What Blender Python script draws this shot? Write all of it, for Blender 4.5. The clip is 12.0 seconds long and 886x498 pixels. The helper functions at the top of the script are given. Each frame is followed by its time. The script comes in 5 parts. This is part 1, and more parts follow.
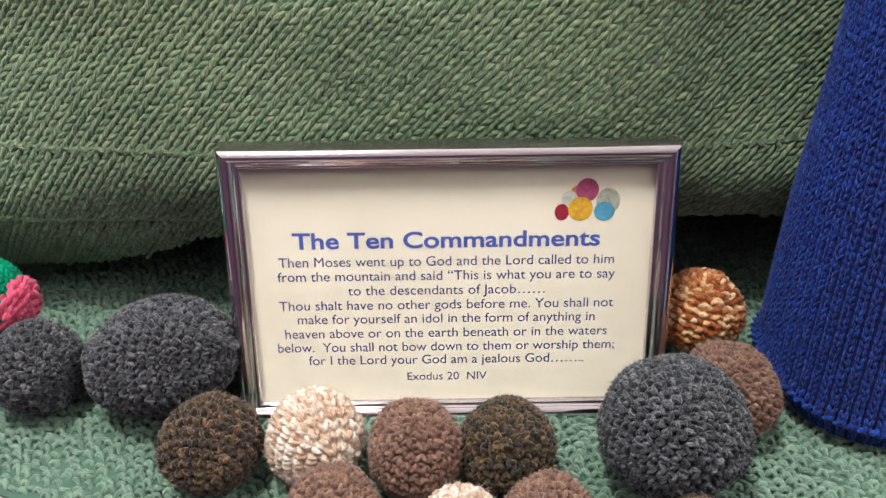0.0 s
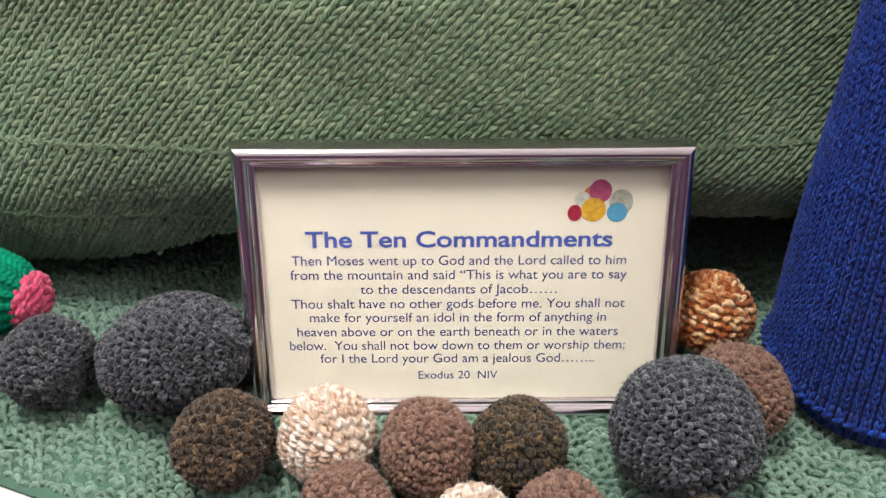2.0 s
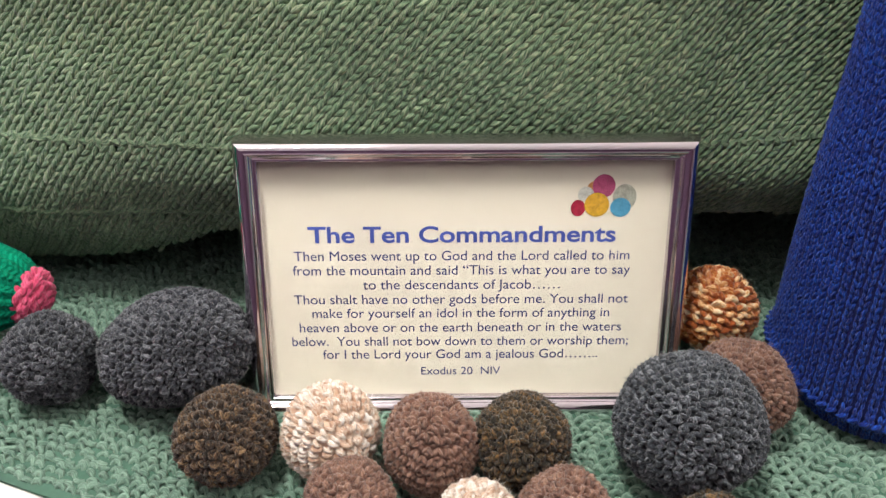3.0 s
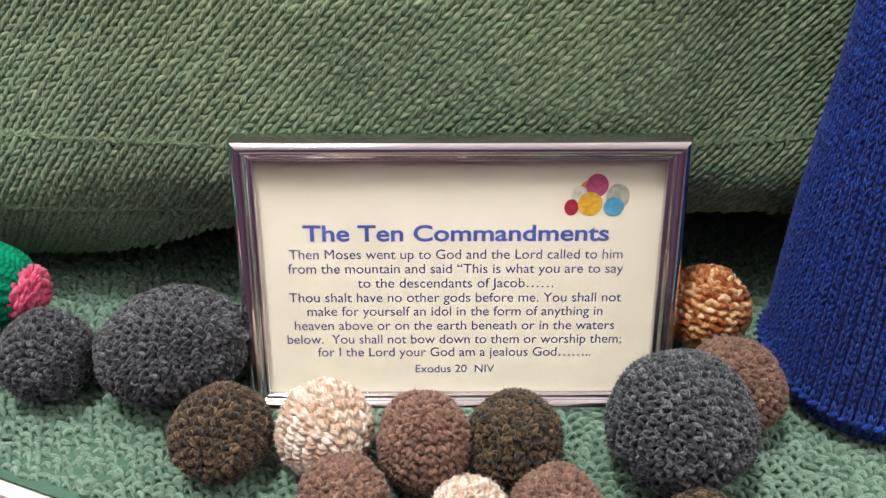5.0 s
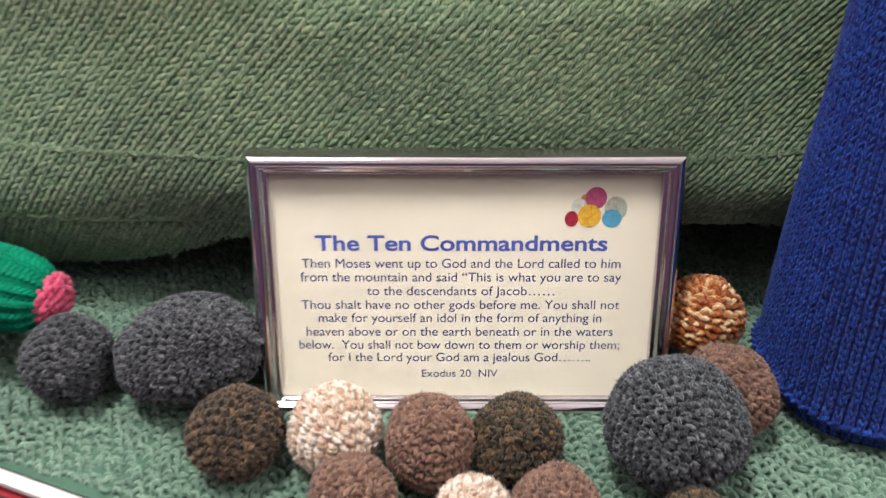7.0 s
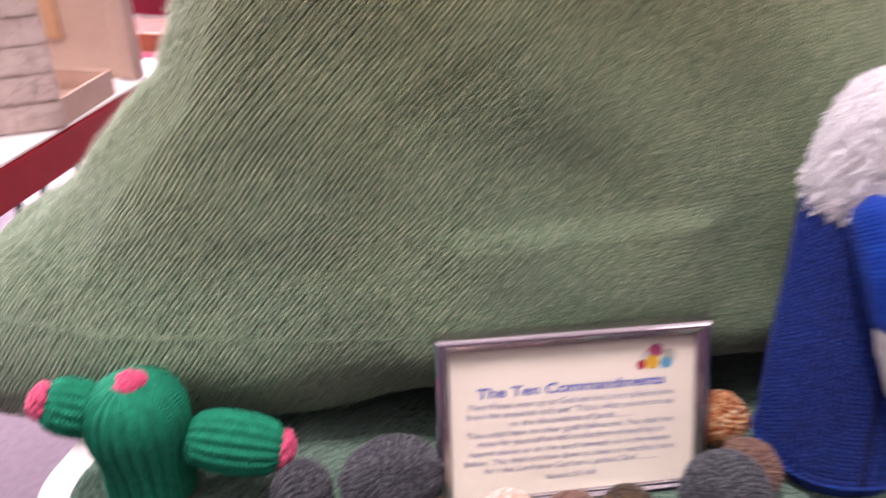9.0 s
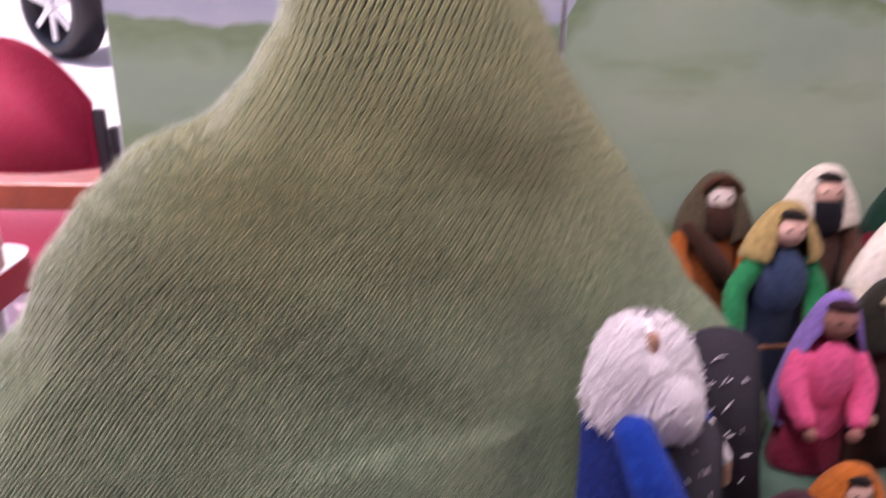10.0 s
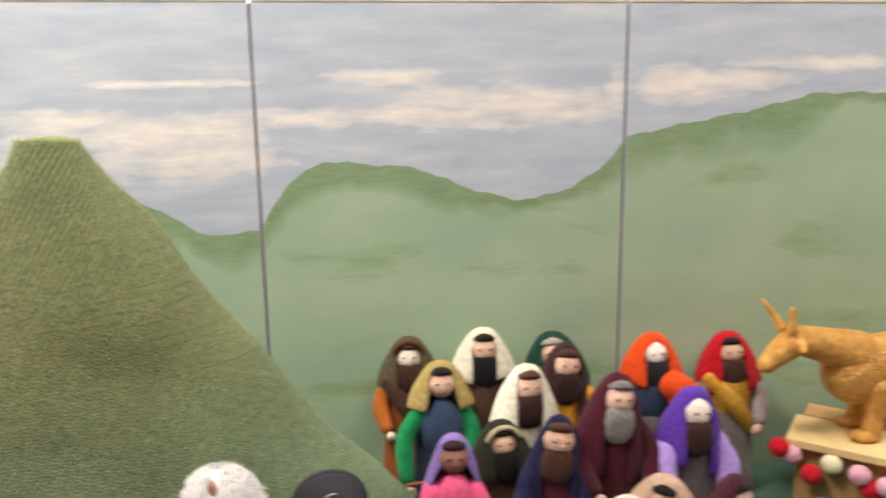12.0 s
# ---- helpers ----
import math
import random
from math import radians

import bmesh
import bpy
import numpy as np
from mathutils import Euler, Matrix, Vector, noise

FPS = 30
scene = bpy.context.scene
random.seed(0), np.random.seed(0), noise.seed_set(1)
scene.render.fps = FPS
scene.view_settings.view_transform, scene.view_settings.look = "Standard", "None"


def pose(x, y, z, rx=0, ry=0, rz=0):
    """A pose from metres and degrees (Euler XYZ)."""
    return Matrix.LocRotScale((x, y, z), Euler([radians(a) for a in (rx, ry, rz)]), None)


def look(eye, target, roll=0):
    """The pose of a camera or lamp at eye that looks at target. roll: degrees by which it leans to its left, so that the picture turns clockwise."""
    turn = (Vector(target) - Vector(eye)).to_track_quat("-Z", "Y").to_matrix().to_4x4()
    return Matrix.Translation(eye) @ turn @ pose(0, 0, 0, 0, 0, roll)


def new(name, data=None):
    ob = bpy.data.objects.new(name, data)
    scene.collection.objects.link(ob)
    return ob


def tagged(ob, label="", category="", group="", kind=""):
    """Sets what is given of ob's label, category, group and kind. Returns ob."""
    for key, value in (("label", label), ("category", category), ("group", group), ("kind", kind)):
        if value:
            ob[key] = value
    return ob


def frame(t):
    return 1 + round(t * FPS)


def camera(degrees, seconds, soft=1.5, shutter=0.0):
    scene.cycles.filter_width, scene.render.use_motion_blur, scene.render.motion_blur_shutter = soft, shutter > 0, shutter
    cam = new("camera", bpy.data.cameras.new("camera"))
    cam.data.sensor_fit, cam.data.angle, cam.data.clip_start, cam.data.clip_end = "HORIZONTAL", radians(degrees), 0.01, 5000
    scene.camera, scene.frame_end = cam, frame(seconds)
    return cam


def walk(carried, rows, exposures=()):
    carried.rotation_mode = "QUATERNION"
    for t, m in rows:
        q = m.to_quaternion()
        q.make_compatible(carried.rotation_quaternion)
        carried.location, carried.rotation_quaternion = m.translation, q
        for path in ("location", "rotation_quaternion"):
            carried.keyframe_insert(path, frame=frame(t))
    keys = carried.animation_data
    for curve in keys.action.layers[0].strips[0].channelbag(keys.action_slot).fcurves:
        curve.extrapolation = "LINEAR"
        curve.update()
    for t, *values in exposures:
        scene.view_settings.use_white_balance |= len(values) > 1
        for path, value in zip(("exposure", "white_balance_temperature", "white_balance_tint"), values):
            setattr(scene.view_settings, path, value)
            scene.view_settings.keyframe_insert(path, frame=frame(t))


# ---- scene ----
cam = camera(61.2, 12.0, shutter=0.9)
PATH = [
    (0, (-0.0040, -0.2105, 0.2374), (0.0004, 0.5908, -0.3609), -0.61),
    (0.5, (-0.0036, -0.2123, 0.2377), (-0.0024, 0.5888, -0.3607), -0.60),
    (1, (-0.0045, -0.2124, 0.2382), (-0.0072, 0.5873, -0.3621), -0.70),
    (1.5, (-0.0067, -0.2112, 0.2376), (-0.0079, 0.5917, -0.3585), -0.43),
    (2, (-0.0088, -0.2107, 0.2385), (-0.0051, 0.5887, -0.3623), -0.11),
    (2.5, (-0.0121, -0.2114, 0.2380), (-0.0039, 0.5850, -0.3668), 0.02),
    (3, (-0.0105, -0.2111, 0.2366), (-0.0049, 0.5881, -0.3644), -0.07),
    (5, (-0.0082, -0.2122, 0.2381), (-0.0028, 0.5849, -0.3658), 0.08),
    (5.5, (-0.0071, -0.2122, 0.2367), (-0.0018, 0.5871, -0.3643), 0.10),
    (6, (-0.0072, -0.2116, 0.2393), (-0.0012, 0.5855, -0.3644), 0.08),
    (6.5, (-0.0078, -0.2123, 0.2428), (-0.0014, 0.5884, -0.3563), 0.11),
    (6.7, (-0.0074, -0.2129, 0.2434), (-0.0061, 0.5864, -0.3576), -0.19),
    (8.3, (-0.0683, -0.3130, 0.3056), (-0.0673, 0.5627, -0.1771), 2.41),
    (8.5, (-0.0891, -0.3129, 0.3259), (-0.0629, 0.5625, -0.1568), 2.32),
    (8.7, (-0.1111, -0.3073, 0.3439), (-0.0593, 0.5553, -0.1593), 1.41),
    (9, (-0.1357, -0.3190, 0.3708), (-0.0067, 0.5376, -0.1287), 0.81),
    (9.5, (-0.1261, -0.3479, 0.4383), (0.0909, 0.5274, 0.0061), 0.57),
    (10, (-0.1091, -0.3658, 0.4908), (0.1792, 0.5178, 0.1218), 1.56),
    (10.5, (-0.0753, -0.4102, 0.5573), (0.2712, 0.4825, 0.2692), 0.70),
    (11, (0.0067, -0.4982, 0.5841), (0.3623, 0.4088, 0.3584), 0.12),
    (11.5, (0.0827, -0.5897, 0.5976), (0.4190, 0.3291, 0.3909), -0.93),
    (12, (0.1437, -0.6541, 0.5922), (0.4984, 0.2614, 0.4024), -0.77),
]
walk(cam, [(t, look(eye, target, roll)) for t, eye, target, roll in PATH],
     exposures=((0.0, 0.94, 6520, 6), (6.7, 0.94, 6520, 6), (8.5, 0.89, 6450, 28), (9.0, 0.91, 6500, 31), (9.5, 1.10, 6600, 23), (10.0, 0.58, 6500, 44),
                (10.5, 0.44, 6600, 26), (11.0, 0.92, 7100, 10), (12.0, 0.98, 7250, 7)))

# ---- world, sun, large lights ----
world = bpy.data.worlds.new("world")
scene.world = world
world.use_nodes = True
_wn = world.node_tree.nodes
_sky = _wn.new("ShaderNodeTexSky")
_sky.sky_type = "NISHITA"
_sky.sun_disc = False
_sky.sun_elevation, _sky.sun_rotation = radians(48), radians(-10)
world.node_tree.links.new(_sky.outputs[0], _wn["Background"].inputs[0])
_wn["Background"].inputs[1].default_value = 0.14

# The display stands square on a table that is turned by this angle.
TURN = radians(-14.7)
CT, ST = math.cos(TURN), math.sin(TURN)


def tab(a, b, z):
    """From the table's own axes (a along its front, b towards the back) to the world."""
    return Vector((a * CT - b * ST, a * ST + b * CT, z))


def tab_pose(a, b, z, rx=0, ry=0, rz=0):
    return Matrix.Translation(tab(a, b, z)) @ Matrix.Rotation(TURN, 4, "Z") @ pose(0, 0, 0, rx, ry, rz)


FLOOR = -0.73
GROUND = -0.003        # the top of the knitted ground cloth


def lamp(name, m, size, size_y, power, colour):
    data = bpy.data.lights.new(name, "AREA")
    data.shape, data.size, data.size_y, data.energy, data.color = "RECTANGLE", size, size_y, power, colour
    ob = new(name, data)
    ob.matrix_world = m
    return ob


sun = new("sun", bpy.data.lights.new("sun", "SUN"))
sun.data.energy, sun.data.angle, sun.data.color = 5.0, radians(0.5), (1, 0.95, 0.88)
sun.matrix_world = look((-3, 9, 9), (-1, 5, 0))
# daylight through the window; the side and overhead lamps are unseen
lamp("daylight_fill", tab_pose(-1.35, 2.30, 0.55, -90, 0, 0), 3.2, 1.7, 38, (0.95, 0.97, 1.0))
# fill added from the left; no window is known on that side
lamp("daylight_fill", tab_pose(-3.12, 0.85, 0.55, 0, -90, 0), 1.2, 1.2, 90, (0.97, 0.98, 1.0))
# unseen ceiling lamp, placed by its glint on the chrome moulding
lamp("unseen_overhead_light", tab_pose(-0.34, -0.16, 1.83), 0.20, 0.4, 17, (1, 0.965, 0.93))
# unseen fill lamp added to brighten the crowd and the backdrop's right
lamp("unseen_overhead_light", tab_pose(1.38, -0.15, 1.83), 0.6, 1.2, 13, (1, 0.965, 0.93))


# ---- materials ----
class Nodes:
    """Short hand for a node tree."""

    def __init__(self, name):
        self.mat = bpy.data.materials.new(name)
        self.mat.use_nodes = True
        self.t = self.mat.node_tree
        self.bsdf = self.t.nodes["Principled BSDF"]

    def node(self, kind, **inputs):
        n = self.t.nodes.new("ShaderNode" + kind)
        for key, v in inputs.items():
            self.put(n.inputs[int(key[1:])] if key[0] == "i" and key[1:].isdigit() else n.inputs[key.replace("_", " ")], v)
        return n

    def put(self, socket, v):
        if isinstance(v, bpy.types.NodeSocket):
            self.t.links.new(v, socket)
        elif isinstance(v, bpy.types.Node):
            self.t.links.new(v.outputs[0], socket)
        else:
            socket.default_value = v

    def set(self, **inputs):
        for key, v in inputs.items():
            self.put(self.bsdf.inputs[key.replace("_", " ")], v)

    def math(self, op, a, b=0.0, c=0.0):
        n = self.t.nodes.new("ShaderNodeMath")
        n.operation = op
        for s, v in zip(n.inputs, (a, b, c)):
            self.put(s, v)
        return n.outputs[0]

    def coords(self, kind="Object"):
        return self.t.nodes.new("ShaderNodeTexCoord").outputs[kind]

    def noise(self, scale, detail=2.0, vector=None, rough=0.5):
        n = self.node("TexNoise", Scale=scale, Detail=detail, Roughness=rough)
        self.put(n.inputs["Vector"], vector if vector is not None else self.coords())
        return n.outputs[0]

    def ramp(self, fac, *stops):
        n = self.t.nodes.new("ShaderNodeValToRGB")
        self.put(n.inputs[0], fac)
        e = n.color_ramp.elements
        while len(e) < len(stops):
            e.new(0.5)
        for el, (p, c) in zip(e, stops):
            el.position = p
            el.color = (*c, 1) if len(c) == 3 else c
        return n.outputs[0]

    def mix(self, fac, a, b, blend="MIX"):
        n = self.t.nodes.new("ShaderNodeMix")
        n.data_type, n.blend_type = "RGBA", blend
        self.put(n.inputs[0], fac)
        for s, v in ((n.inputs[6], a), (n.inputs[7], b)):
            self.put(s, (*v, 1) if isinstance(v, tuple) and len(v) == 3 else v)
        return n.outputs[2]

    def bump(self, height, strength, distance, normal=None):
        n = self.node("Bump", Strength=strength, Distance=distance, Height=height)
        if normal is not None:
            self.put(n.inputs["Normal"], normal)
        return n.outputs[0]

    def mapped(self, scale, vector=None):
        n = self.node("Mapping", Scale=scale)
        self.put(n.inputs["Vector"], vector if vector is not None else self.coords())
        return n.outputs[0]


def yarn(name, colours, grain=900.0, marl=1.0, patch=None, sheen=0.25, twist=True, warm_top=None, strand=0.35, fleck=1.0):
    """Spun yarn: coloured fibres run slantwise along each strand with the twist of the ply; strand: how far whole strands differ."""
    n = Nodes(name)
    island = n.node("NewGeometry").outputs["Random Per Island"]
    shift = n.node("CombineXYZ", X=n.math("MULTIPLY", island, 61.0), Y=n.math("MULTIPLY", island, 37.0), Z=n.math("MULTIPLY", island, 83.0))
    turn = n.node("Mapping", Rotation=(0, 0, radians(-24)))
    n.put(turn.inputs["Vector"], n.coords("UV"))
    place = n.node("VectorMath")
    n.put(place.inputs[0], n.mapped((2.2, 9.0, 1), turn.outputs[0]))
    n.put(place.inputs[1], shift)
    fibre = n.noise(1.0, 3, place.outputs[0], 0.6)
    fine = n.noise(grain, 3, n.mapped((1, 1, 1)))
    mid = n.noise(grain * 0.35, 2)
    f = n.math("ADD", n.math("MULTIPLY", n.math("SUBTRACT", island, 0.5), strand * marl), n.math("MULTIPLY", n.math("SUBTRACT", fibre, 0.5), 2.1 * fleck))
    f = n.math("ADD", f, n.math("ADD", n.math("MULTIPLY", n.math("SUBTRACT", fine, 0.5), 0.30), n.math("MULTIPLY", n.math("SUBTRACT", mid, 0.5), 0.55 * marl)))
    f = n.math("ADD", f, 0.45)
    k = len(colours) - 1
    col = n.ramp(f, *[(0.18 + 0.64 * i / max(k, 1), c) for i, c in enumerate(colours)])
    if patch:
        scale, tint, amount = patch
        m = n.ramp(n.noise(scale, 3), (0.42, (0, 0, 0)), (0.62, (1, 1, 1)))
        col = n.mix(n.math("MULTIPLY", m, amount), col, tint, "MULTIPLY")
    if warm_top:
        # warmer light on the upper part, put into the yarn colour
        s3 = n.node("SeparateXYZ")
        n.put(s3.inputs[0], n.coords("Object"))
        m = n.ramp(n.math("ADD", s3.outputs[2], n.math("MULTIPLY", n.math("SUBTRACT", n.noise(6, 2), 0.5), 0.25)), (0.10, (0, 0, 0)), (0.36, (1, 1, 1)))
        col = n.mix(m, col, warm_top, "MULTIPLY")
    n.set(Base_Color=col, Roughness=0.88, Sheen_Weight=sheen, Sheen_Roughness=0.5)
    n.bsdf.inputs["Specular IOR Level"].default_value = 0.25
    h = fine
    if twist:
        h = n.math("ADD", n.math("MULTIPLY", fine, 0.6), n.math("MULTIPLY", fibre, 1.6))
    n.put(n.bsdf.inputs["Normal"], n.bump(h, 0.7, 0.0007))
    return n.mat


def knit_cloth(name, colours, pitch=0.0028, sheen=0.08):
    """Fine hand knitting seen from some way off: rows of small V stitches as relief."""
    n = Nodes(name)
    uv = n.coords("UV")
    s = n.node("SeparateXYZ")
    n.put(s.inputs[0], uv)
    u = n.math("MULTIPLY", s.outputs[0], 1 / pitch)
    fu = n.math("PINGPONG", u, 0.5)
    v = n.math("ADD", n.math("MULTIPLY", s.outputs[1], 1.25 / pitch), n.math("MULTIPLY", fu, 1.1))
    row = n.math("SINE", n.math("MULTIPLY", v, 2 * math.pi))
    wale = n.math("SINE", n.math("MULTIPLY", fu, 2 * math.pi))
    h = n.math("ADD", n.math("MULTIPLY", row, 0.5), n.math("MULTIPLY", wale, 0.7))
    fuzz = n.noise(1400, 2)
    col = n.ramp(n.math("ADD", n.math("MULTIPLY", fuzz, 0.6), n.math("MULTIPLY", n.noise(160, 2), 0.4)), *[(0.3 + 0.4 * i / max(len(colours) - 1, 1), c) for i, c in enumerate(colours)])
    n.set(Base_Color=col, Roughness=0.9, Sheen_Weight=sheen)
    n.bsdf.inputs["Specular IOR Level"].default_value = 0.2
    n.put(n.bsdf.inputs["Normal"], n.bump(n.math("ADD", h, n.math("MULTIPLY", fuzz, 0.9)), 0.5, pitch * 0.3))
    return n.mat


def plain(name, colour, rough=0.6, metal=0.0, vary=0.12, scale=40.0, relief=0.05, coat=0.0):
    n = Nodes(name)
    f = n.math("ADD", n.math("MULTIPLY", n.noise(scale, 4), 0.6), n.math("MULTIPLY", n.noise(scale * 9, 2), 0.4))
    dark = tuple(c * (1 - vary) for c in colour)
    light = tuple(min(1, c * (1 + vary)) for c in colour)
    n.set(Base_Color=n.ramp(f, (0.35, dark), (0.65, light)), Metallic=metal, Coat_Weight=coat,
          Roughness=n.ramp(n.noise(scale * 2, 3), (0.3, (rough * 0.85,) * 3), (0.7, (min(1, rough * 1.15),) * 3)))
    if relief:
        n.put(n.bsdf.inputs["Normal"], n.bump(n.noise(scale * 12, 3), relief, 0.002))
    return n.mat


def lc(r, g, b):
    """A colour given in the usual 0 to 255 way."""
    return tuple(((c / 255 + 0.055) / 1.055) ** 2.4 if c > 10 else c / 255 / 12.92 for c in (r, g, b))


M = {}
M["mountain"] = yarn("mountain_yarn", [lc(74, 98, 76), lc(106, 136, 104), lc(132, 158, 122), lc(166, 174, 144)], marl=0.5, fleck=1.3, patch=(9, (0.80, 0.79, 0.78), 0.6), sheen=0.35, warm_top=(1.20, 0.91, 0.68))
M["mountain_back"] = plain("mountain_backing", lc(70, 88, 68), 0.95)
M["mint"] = yarn("mint_yarn", [lc(90, 116, 102), lc(120, 150, 132), lc(148, 174, 156)], marl=0.6, sheen=0.15)
M["mint_back"] = plain("mint_backing", lc(70, 102, 86), 0.95)
M["charcoal"] = yarn("charcoal_yarn", [lc(26, 26, 32), lc(52, 54, 62), lc(82, 84, 92), lc(132, 132, 138)])
M["grey"] = yarn("grey_yarn", [lc(24, 26, 31), lc(46, 49, 56), lc(76, 80, 88), lc(138, 140, 146)])
M["dkbrown"] = yarn("brown_black_yarn", [lc(26, 18, 14), lc(56, 40, 28), lc(86, 64, 44), lc(150, 120, 86)])
M["olive"] = yarn("dark_olive_yarn", [lc(22, 18, 12), lc(50, 40, 26), lc(82, 64, 40), lc(132, 98, 58)])
M["taupe"] = yarn("rose_brown_yarn", [lc(92, 64, 54), lc(122, 88, 74), lc(142, 106, 90), lc(168, 134, 114)])
M["cream"] = yarn("cream_fleck_yarn", [lc(186, 148, 124), lc(212, 186, 164), lc(234, 222, 210), lc(247, 241, 236)], strand=0.45, fleck=0.9)
M["orange"] = yarn("orange_variegated_yarn", [lc(150, 74, 30), lc(190, 108, 50), lc(226, 176, 118), lc(242, 222, 186)], marl=1.2, strand=0.6, fleck=0.6)
M["royal"] = yarn("royal_blue_yarn", [lc(4, 22, 88), lc(6, 36, 118), lc(12, 58, 154), lc(44, 104, 206)], marl=0.6, sheen=0.12, fleck=0.95, strand=0.15)
M["royal_back"] = plain("royal_backing", lc(10, 20, 80), 0.95)
M["cactus"] = knit_cloth("cactus_green_knit", [lc(0, 88, 64), lc(0, 124, 92), lc(4, 150, 114)], 0.0032, 0.0)
M["pink"] = yarn("pink_yarn", [lc(190, 54, 92), lc(218, 80, 120), lc(238, 114, 150)])


def chrome():
    n = Nodes("polished_chrome")
    n.set(Base_Color=(0.70, 0.64, 0.68, 1), Metallic=1.0, Roughness=n.ramp(n.noise(60, 4), (0.4, (0.05,) * 3), (0.75, (0.14,) * 3)))
    return n.mat


M["chrome"] = chrome()
def glass():
    n = Nodes("clear_glass")
    n.set(Base_Color=(1, 1, 1, 1), Roughness=0.02, Transmission_Weight=1.0, IOR=1.3)
    return n.mat


M["glass"] = glass()
M["paper"] = plain("cream_paper", lc(216, 208, 191), 0.75, vary=0.025, scale=20, relief=0.02)
M["ink"] = plain("blue_ink", lc(62, 80, 160), 0.7, vary=0.05, relief=0)
M["ink_text"] = plain("grey_blue_ink", lc(64, 70, 120), 0.7, vary=0.05, relief=0)
M["black"] = plain("black_plastic", lc(30, 28, 34), 0.45, vary=0.1)
M["white"] = plain("white_laminate", lc(236, 230, 226), 0.35, vary=0.03, scale=12, relief=0.01)
M["red_edge"] = plain("red_edging", lc(146, 12, 28), 0.5, vary=0.08, scale=30)


# ---- mesh helpers ----
def part(name, bm, material, parent=None, label=""):
    """Links a bmesh as one mesh object under a thing or a part."""
    me = bpy.data.meshes.new(name)
    bm.to_mesh(me)
    bm.free()
    for m in material if isinstance(material, (list, tuple)) else [material]:
        me.materials.append(m)
    ob = new(name, me)
    ob.parent = parent
    return tagged(ob, label)


def smooth(bm, on=True):
    for f in bm.faces:
        f.smooth = on
    return bm


def empty(name, m, label="", category="", group="", kind=""):
    ob = new(name)
    ob.empty_display_size = 0.02
    ob.matrix_world = m
    return tagged(ob, label, category, group, kind)


def box(w, d, h, bevel=0.0, at=(0, 0, 0), bm=None, turn=None, segments=2):
    """A box of width, depth and height whose base centre is at a point, with rounded edges."""
    one = bmesh.new()
    bmesh.ops.create_cube(one, size=1)
    bmesh.ops.scale(one, verts=one.verts, vec=(w, d, h))
    bmesh.ops.translate(one, verts=one.verts, vec=(0, 0, h / 2))
    if bevel:
        bmesh.ops.bevel(one, geom=one.edges[:], offset=bevel, segments=segments, affect="EDGES", profile=0.5)
    if turn is not None:
        bmesh.ops.transform(one, matrix=turn, verts=one.verts)
    bmesh.ops.translate(one, verts=one.verts, vec=at)
    return join(bm, one)


def join(bm, one):
    if bm is None:
        return one
    me = bpy.data.meshes.new("tmp")
    one.to_mesh(me)
    one.free()
    bm.from_mesh(me)
    bpy.data.meshes.remove(me)
    return bm


def ball(radius, m=None, u=20, v=14, bm=None, slot=0):
    one = bmesh.new()
    bmesh.ops.create_uvsphere(one, u_segments=u, v_segments=v, radius=radius)
    if m is not None:
        bmesh.ops.transform(one, matrix=m, verts=one.verts)
    for f in one.faces:
        f.smooth, f.material_index = True, slot
    return join(bm, one)


def arrays_mesh(name, verts, faces, uvs=None, smooth_faces=True):
    """A mesh from numpy arrays; every face has the same number of corners."""
    me = bpy.data.meshes.new(name)
    n, k = faces.shape
    me.vertices.add(len(verts))
    me.vertices.foreach_set("co", np.ascontiguousarray(verts, np.float32).ravel())
    me.loops.add(n * k)
    me.loops.foreach_set("vertex_index", np.ascontiguousarray(faces, np.int32).ravel())
    me.polygons.add(n)
    me.polygons.foreach_set("loop_start", np.arange(0, n * k, k, dtype=np.int32))
    if uvs is not None:
        layer = me.uv_layers.new(name="UVMap")
        layer.data.foreach_set("uv", np.ascontiguousarray(uvs[faces.ravel()], np.float32).ravel())
    me.update(calc_edges=True)
    me.polygons.foreach_set("use_smooth", np.full(n, smooth_faces, bool))
    me.validate()
    return me


def grid_faces(nu, nv, wrap=False):
    i, j = np.meshgrid(np.arange(nu if wrap else nu - 1), np.arange(nv - 1), indexing="ij")
    i2 = (i + 1) % nu
    return np.stack([i * nv + j, i2 * nv + j, i2 * nv + j + 1, i * nv + j + 1], -1).reshape(-1, 4)


def unit(a):
    return a / np.maximum(np.linalg.norm(a, axis=-1, keepdims=True), 1e-12)


